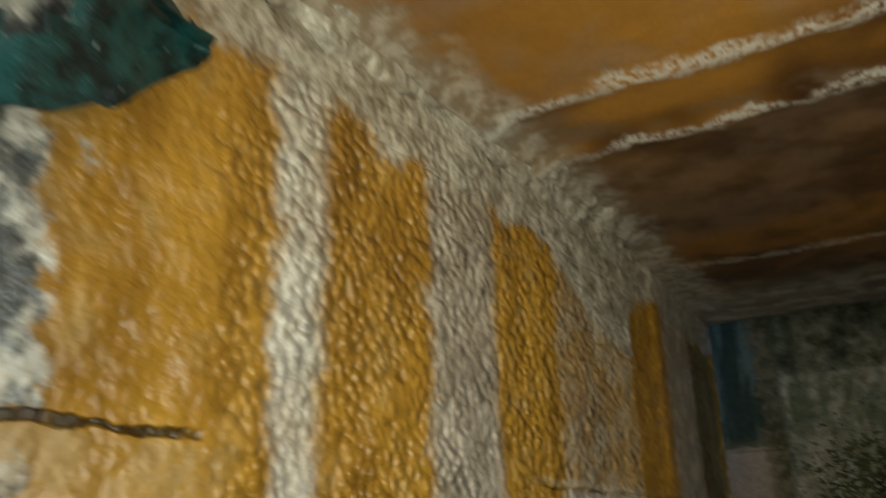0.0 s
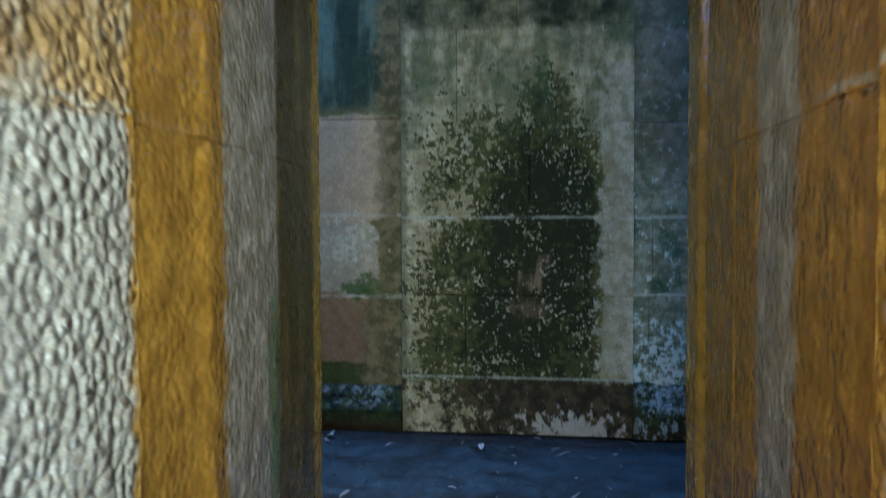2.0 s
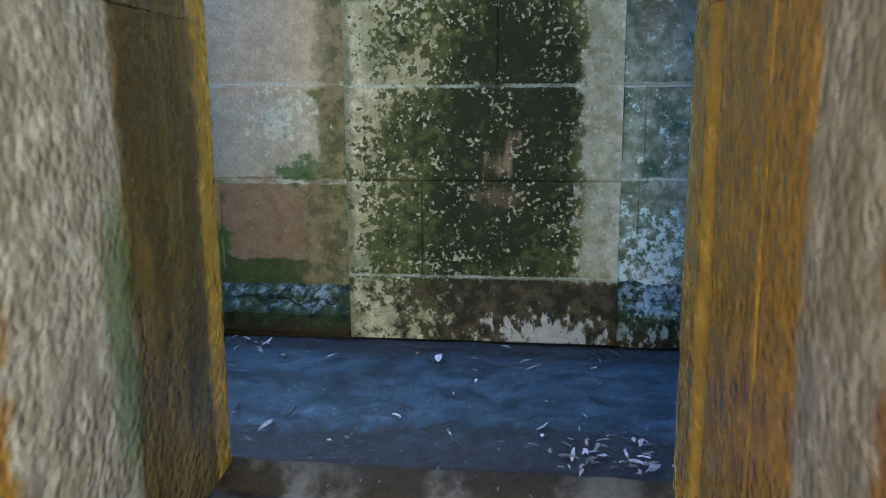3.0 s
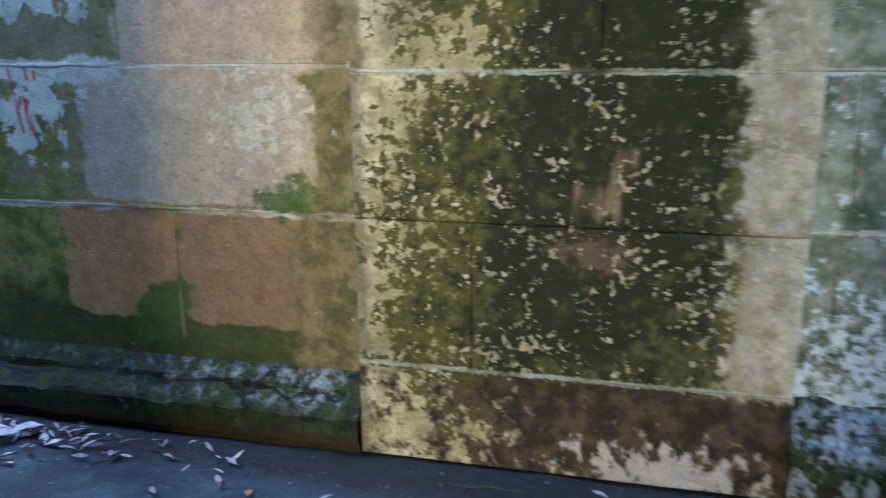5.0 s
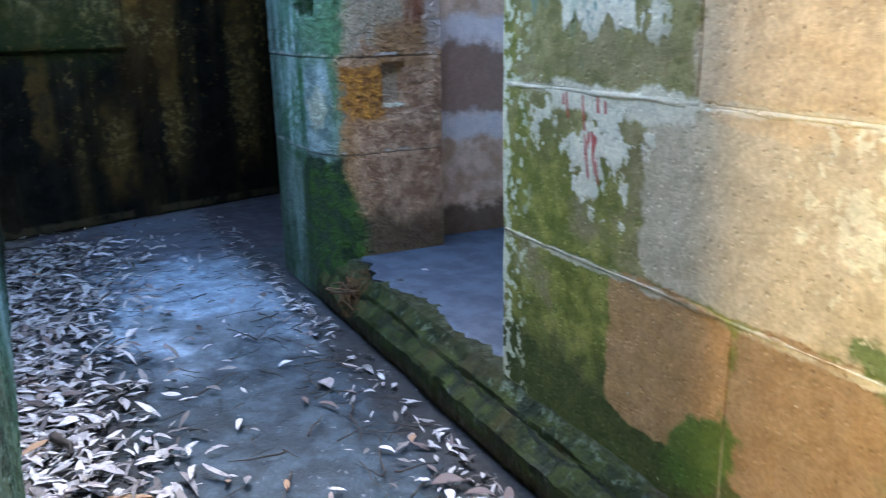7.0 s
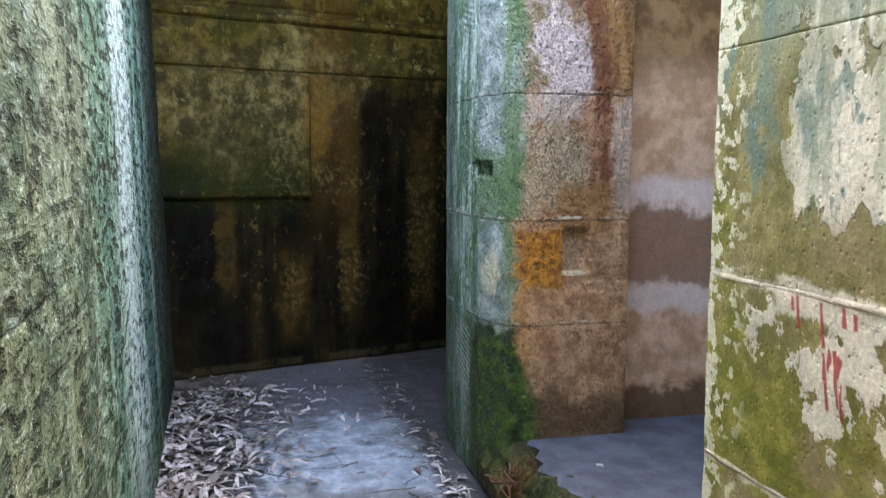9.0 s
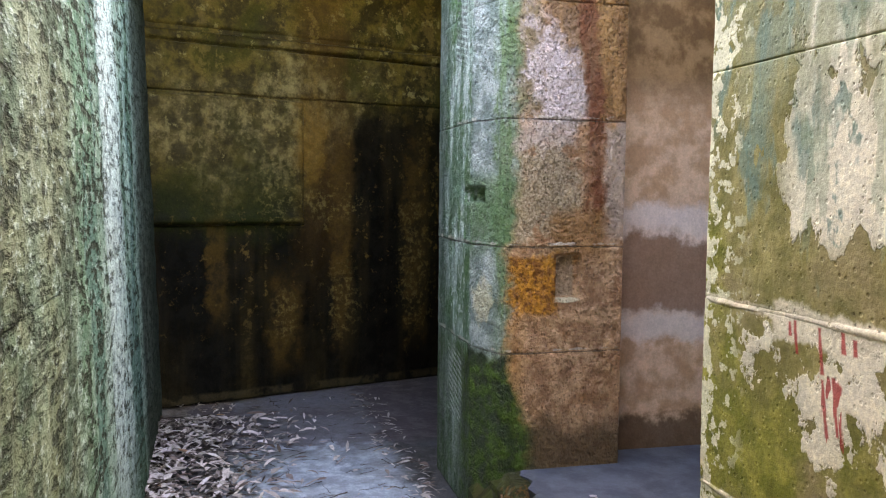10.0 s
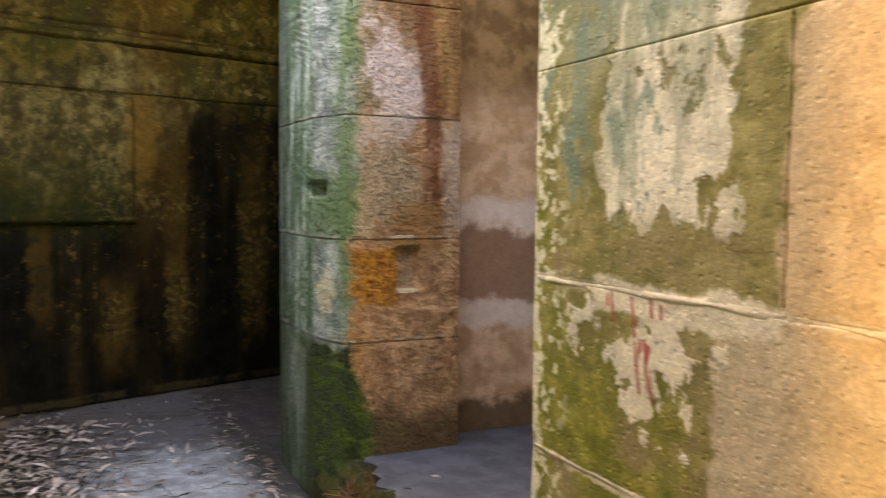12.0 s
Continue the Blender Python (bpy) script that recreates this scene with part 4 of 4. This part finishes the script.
jamb = structure(box("jamb_pier", -4.64, -3.80, 6.62, 7.24, 0, 3.3, M_JAMB))
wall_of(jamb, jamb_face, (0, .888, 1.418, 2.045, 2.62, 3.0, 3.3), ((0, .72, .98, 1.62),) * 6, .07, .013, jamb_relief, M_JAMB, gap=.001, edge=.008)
box("return", -4.70, -4.64, 6.55, 7.40, 0, 3.3, M_JAMB, jamb)
structure(slab("wall_inner", lambda u, v, n: (-3.92 + n, u, v), 7.25, 10.0, .2, 3.3, .3, .05, worn, M_PLASTER, gap=0))
structure(box("wall_inner_b", -4.2, 3.0, 10.0, 10.3, 0, 3.3, M_PLASTER))
structure(box("wall_inner_c", 2.7, 3.0, 7.35, 10.0, 0, 3.3, M_PLASTER))
verts, faces, n = [], [], 150
for i in range(n + 1):
    u = -3.93 + 6.6 * i / n
    y = 6.70 + .07 * nz(u, 0, 3.5, 2) + .04 * nz(u, 1, 11, 3) + .02 * nz(u, 2, 31, 1) + .05 * max(0, 1 - abs(u + 3.55) / .2)
    verts += [(u, y + .015, -.05), (u, y + .012, .25), (u, y, .29), (u, y + .02, .297), (u, 10.0, .297)]
    if i:
        for k in range(4):
            q = (i - 1) * 5 + k
            faces.append((q, q + 5, q + 6, q + 1))
structure(link("floor_inner", verts, faces, M_SLAB))

# ---- passage: near side ----
def south_face(u, v, n): return (u, 5.02 + .036 * (u + .085) - .033 * v + n, v)


def granular(u, v):
    return .012 * nz(u, v, 3, 1.1) + .006 * noise.noise((u * 14, v * 6, 1.0)) + .003 * nz(u, v, 34)


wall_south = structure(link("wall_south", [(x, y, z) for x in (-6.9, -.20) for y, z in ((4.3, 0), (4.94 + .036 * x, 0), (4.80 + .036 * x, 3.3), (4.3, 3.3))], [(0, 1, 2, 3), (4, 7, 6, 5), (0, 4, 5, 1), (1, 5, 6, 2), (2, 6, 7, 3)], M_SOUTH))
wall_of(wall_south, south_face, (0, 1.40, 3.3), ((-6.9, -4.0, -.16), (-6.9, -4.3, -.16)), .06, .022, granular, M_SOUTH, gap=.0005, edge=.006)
wall_south_b = structure(box("wall_south_b", 1.56, 6.0, 4.3, 4.93, 0, 3.3, M_SOUTH))
wall_of(wall_south_b, lambda u, v, n: (u, 4.98 + n, v), (0, .888, 1.7, 2.552, 3.3), ((1.515, 3.2, 5.9),) * 4, .05, .05, granular, M_SOUTH)

# ---- dark chamber ----
def dark_face(u, v, n):
    """u from the near corner along the slanting end wall."""
    a = .292
    return (-6.42 - math.sin(a) * u + math.cos(a) * n, 4.62 + math.cos(a) * u + math.sin(a) * n, v)


def crag(u, v):
    return .02 * nz(u, v, 2.5, 1.9) + .008 * nz(u, v, 9, 2.9)


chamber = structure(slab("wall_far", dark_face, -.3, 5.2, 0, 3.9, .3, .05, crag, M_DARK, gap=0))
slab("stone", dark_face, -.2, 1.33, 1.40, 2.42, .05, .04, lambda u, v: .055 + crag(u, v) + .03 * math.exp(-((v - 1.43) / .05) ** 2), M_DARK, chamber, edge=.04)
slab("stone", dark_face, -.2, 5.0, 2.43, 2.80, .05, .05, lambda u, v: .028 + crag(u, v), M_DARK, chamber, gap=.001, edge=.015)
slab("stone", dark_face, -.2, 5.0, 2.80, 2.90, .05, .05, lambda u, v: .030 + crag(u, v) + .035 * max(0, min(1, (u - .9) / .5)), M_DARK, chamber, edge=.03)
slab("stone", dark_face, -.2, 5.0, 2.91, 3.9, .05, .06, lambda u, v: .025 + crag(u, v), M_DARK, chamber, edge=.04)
structure(box("wall_chamber", -8.4, -4.2, 9.6, 9.9, 0, 3.9, M_DARK))
structure(box("wall_chamber_b", -4.62, -4.2, 7.38, 9.6, 0, 3.9, M_DARK))

# ---- roofs and floors ----
structure(box("roof_chamber", -8.6, -4.95, 4.0, 9.9, 3.6, 4.0, M_DARK))
structure(box("roof_room", -4.95, 6.0, 7.36, 10.3, 3.3, 3.6, M_DARK))
# Unseen slab added over the doorway; its ends set the shade on the pier.
structure(box("roof_door", -.62, 1.80, 4.3, 6.60, 3.305, 3.6, M_DARK))
structure(box("wall_end", 6.0, 6.3, 4.3, 7.35, 0, 1.0, M_EAST))


def ground_relief(u, v):
    sunk = .12 if (v < 4.97 and -.4 < u < 2) else 0
    return .010 * nz(u, v, 1.6, 3) + .005 * nz(u, v, 6, 2) + .002 * nz(u, v, 22) - .01 - sunk


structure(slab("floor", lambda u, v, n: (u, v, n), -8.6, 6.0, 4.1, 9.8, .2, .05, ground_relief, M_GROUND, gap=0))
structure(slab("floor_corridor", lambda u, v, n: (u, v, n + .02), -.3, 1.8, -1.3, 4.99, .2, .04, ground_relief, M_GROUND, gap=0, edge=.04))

# ---- litter ----
rng = random.Random(7)


def leaf_mesh(length, width, bend, curl, seed):
    verts, faces, n = [], [], 7
    for i in range(n + 1):
        t = i / n
        w = width * (math.sin(math.pi * min(1, t * 1.02 + .01)) ** .8) * (1 - .25 * t) * .5 + .0006
        cx = bend * math.sin(math.pi * t)
        cz = .006 + curl * math.sin(math.pi * t) + .003 * nz(t * 4, seed, 1, seed)
        for k in (-1, 0, 1):
            verts.append((length * (t - .5), cx + k * w, cz + (.16 * w if k else 0) + .003 * nz(t * 3, k, 1, seed)))
    for i in range(n):
        for k in range(2):
            q = i * 3 + k
            faces.append((q, q + 1, q + 4, q + 3))
    verts += [(x, y, z - .0012) for x, y, z in verts]
    s = 3 * (n + 1)
    faces += [tuple(reversed([q + s for q in f])) for f in faces]
    return verts, faces


SHAPES = [leaf_mesh(.055 + .050 * rng.random(), .019 + .018 * rng.random(), .010 * rng.random(), .001 + .007 * rng.random(), k * 1.9) for k in range(10)]


def spread():
    """A place in the drifts: along the near wall, along the plinth, in the corners."""
    r = rng.random()
    if r < .62:
        x = rng.uniform(-6.1, -1.2)
        return x, 4.93 + .036 * x + abs(rng.gauss(0, .30)) * (1.0 if x > -4.4 else 1.5), 1
    if r < .685:
        x = rng.choice((rng.uniform(-4.9, -3.4), rng.gauss(-1.6, .35), rng.uniform(-4.7, -.3)))
        return x, 6.47 - abs(rng.gauss(0, .11)), 0
    if r < .84:
        return rng.uniform(-6.6, -4.9), rng.uniform(4.9, 6.9), 0
    if r < .855:
        return min(1.43, rng.gauss(1.28, .14)), rng.gauss(5.18, .1), 0
    return rng.uniform(-5.2, rng.choice((-1.2, 2.5))), rng.uniform(5.05, 6.45), 0


leaf_data = []
for k, (v, f) in enumerate(SHAPES):
    me = bpy.data.meshes.new("leaf")
    me.from_pydata(v, [], f)
    me.materials.append(M_LEAF)
    leaf_data.append(me)
for k in range(250):
    x, y, pile = spread()
    if y > 6.47 or y < 4.86 + .036 * x + .05 or (x < -3.7 and y > 6.55):
        continue
    s = rng.uniform(1.1, 1.9) if pile else rng.uniform(.7, 1.25) if x < -1 else rng.uniform(.4, .8)
    ob = new("leaf", leaf_data[k % 10])
    ob.matrix_world = pose(x, y, .004 + (.02 if pile else 0) * rng.random(), rng.gauss(0, 9), rng.gauss(0, 9), rng.uniform(0, 360)) @ Matrix.Diagonal((s, s, s, 1))
    tagged(ob, "pale curled dead leaf lying on the concrete floor", "leaf", "fallen leaves")
for x, y, z, turn, s in ((-3.29, 6.93, .297, 20, 1.0), (-1.56, 6.42, .006, -40, 1.9), (-2.75, 6.17, .006, 5, 2.2), (-1.75, 6.3, .008, 60, 1.9), (-1.45, 6.30, .008, 35, 2.1), (-2.55, 6.12, .006, 24, 1.2), (-1.52, 6.35, .012, 10, 2.0), (-1.66, 6.26, .010, -15, 1.7), (-3.57, 5.98, .005, 80, .8), (-5.38, 5.51, .01, 30, 1.6), (-3.62, 5.72, .008, 25, 1.3), (.49, 6.22, .005, 85, 1.1), (-1.62, 6.36, .012, 50, 1.8), (-1.38, 6.40, .012, 20, 1.7)):
    ob = new("leaf", leaf_data[int(abs(x) * 10) % 10])
    ob.matrix_world = pose(x, y, z, 4, -5, turn) @ Matrix.Diagonal((s, s, s, 1))
    tagged(ob, "pale curled dead leaf lying on the concrete floor", "leaf", "fallen leaves")

verts, faces = [], []
for k in range(3600):
    x, y, pile = spread()
    if y > 6.47 or y < 4.86 + .036 * x + .04 or (x < -3.7 and y > 6.55):
        continue
    if not pile and 5.35 < y < 6.2 and rng.random() < .86:
        continue
    s = rng.uniform(.6, 1.6) if pile else rng.uniform(.35, 1.1)
    m = pose(x, y, .003 + (.022 if pile else .004) * rng.random(), rng.gauss(0, 14), rng.gauss(0, 14), rng.uniform(0, 360)) @ Matrix.Diagonal((s, s * rng.uniform(.6, 1), s, 1))
    v, f = SHAPES[k % 10]
    base = len(verts)
    verts += [tuple(m @ Vector(p)) for p in v]
    faces += [tuple(q + base for q in t) for t in f]
tagged(link("leaf_litter", verts, faces, M_LITTER, None, True), "drifts of dead leaves along the passage walls", "leaf litter", kind="stuff")


def twig(length, radius, seed):
    """A thin bent stick, tapered, five-sided."""
    verts, faces, n = [], [], 7
    for i in range(n + 1):
        t = i / n
        r = radius * (1 - .6 * t)
        c = Vector((length * (t - .5), length * .10 * nz(t * 2.5, seed, 1, seed), radius + .012 * abs(nz(t * 2, seed + 4, 1, seed))))
        verts += [tuple(c + Vector((0, r * math.cos(a), r * math.sin(a)))) for a in (0, 1.257, 2.513, 3.770, 5.027)]
        if i:
            for k in range(5):
                q, p = (i - 1) * 5 + k, (i - 1) * 5 + (k + 1) % 5
                faces.append((q, p, p + 5, q + 5))
    faces += [(4, 3, 2, 1, 0), tuple(range(n * 5, n * 5 + 5))]
    return verts, faces


for k in range(110):
    v, f = twig(rng.uniform(.12, .34), rng.uniform(.0022, .0055), k * 2.3)
    x, y, pile = spread() if k % 3 == 0 else (rng.uniform(-4.4, .8), rng.uniform(5.3, 6.4), 0) if k % 3 == 1 else (rng.uniform(-4.2, -.6), rng.uniform(6.12, 6.4), 0)
    if y > 6.42 or y < 4.92 + .036 * x + .05:
        y = rng.uniform(5.3, 6.3)
    ob = tagged(link("twig", v, f, M_TWIG, None, True), "thin dark dead twig lying on the concrete floor", "twig", "fallen twigs")
    ob.matrix_world = pose(x, y, .004, 0, 0, rng.uniform(0, 360))
verts, faces = [], []
for k in range(620):
    v, f = twig(rng.uniform(.03, .16), rng.uniform(.0014, .0032), k * 1.1)
    x, y, pile = spread()
    if k % 3 == 0:
        x, y = rng.uniform(-5, 2), rng.uniform(5.1, 6.4)
    if y > 6.44 or y < 4.92 + .036 * x + .03 or (x < -3.7 and y > 6.5):
        continue
    m = pose(x, y, .003, 0, 0, rng.uniform(0, 360))
    base = len(verts)
    verts += [tuple(m @ Vector(p)) for p in v]
    faces += [tuple(q + base for q in t) for t in f]
tagged(link("twig_litter", verts, faces, M_TWIG), "scattered bits of broken twig on the floor", "twig litter", kind="stuff")
# short stub of rotten branch in the drift
v, f = twig(.19, .024, 3.0)
ob = tagged(link("branch", v, f, M_TWIG, None, True), "short dark rotten branch lying in the leaf drift", "branch")
ob.matrix_world = pose(-2.62, 5.08, .034, 0, 0, 20)

# tangle of rotten roots hanging out of the broken plinth end
verts, faces = [], []
for k in range(16):
    v, f = twig(rng.uniform(.09, .22), rng.uniform(.003, .008), k * 3.1)
    m = pose(-3.48 + rng.gauss(0, .045), 6.545 + rng.gauss(0, .02), .165 + rng.gauss(0, .03), 0, rng.gauss(10, 25), rng.gauss(35, 40))
    base = len(verts)
    verts += [tuple(m @ Vector(p)) for p in v]
    faces += [tuple(q + base for q in t) for t in f]
M_ROOT = litter_mat("rotten_root", (.035, .016, .008), (.17, .085, .035))
tagged(link("root", verts, faces, M_ROOT, None, True), "tangle of rotten brown roots in the broken plinth", "root")
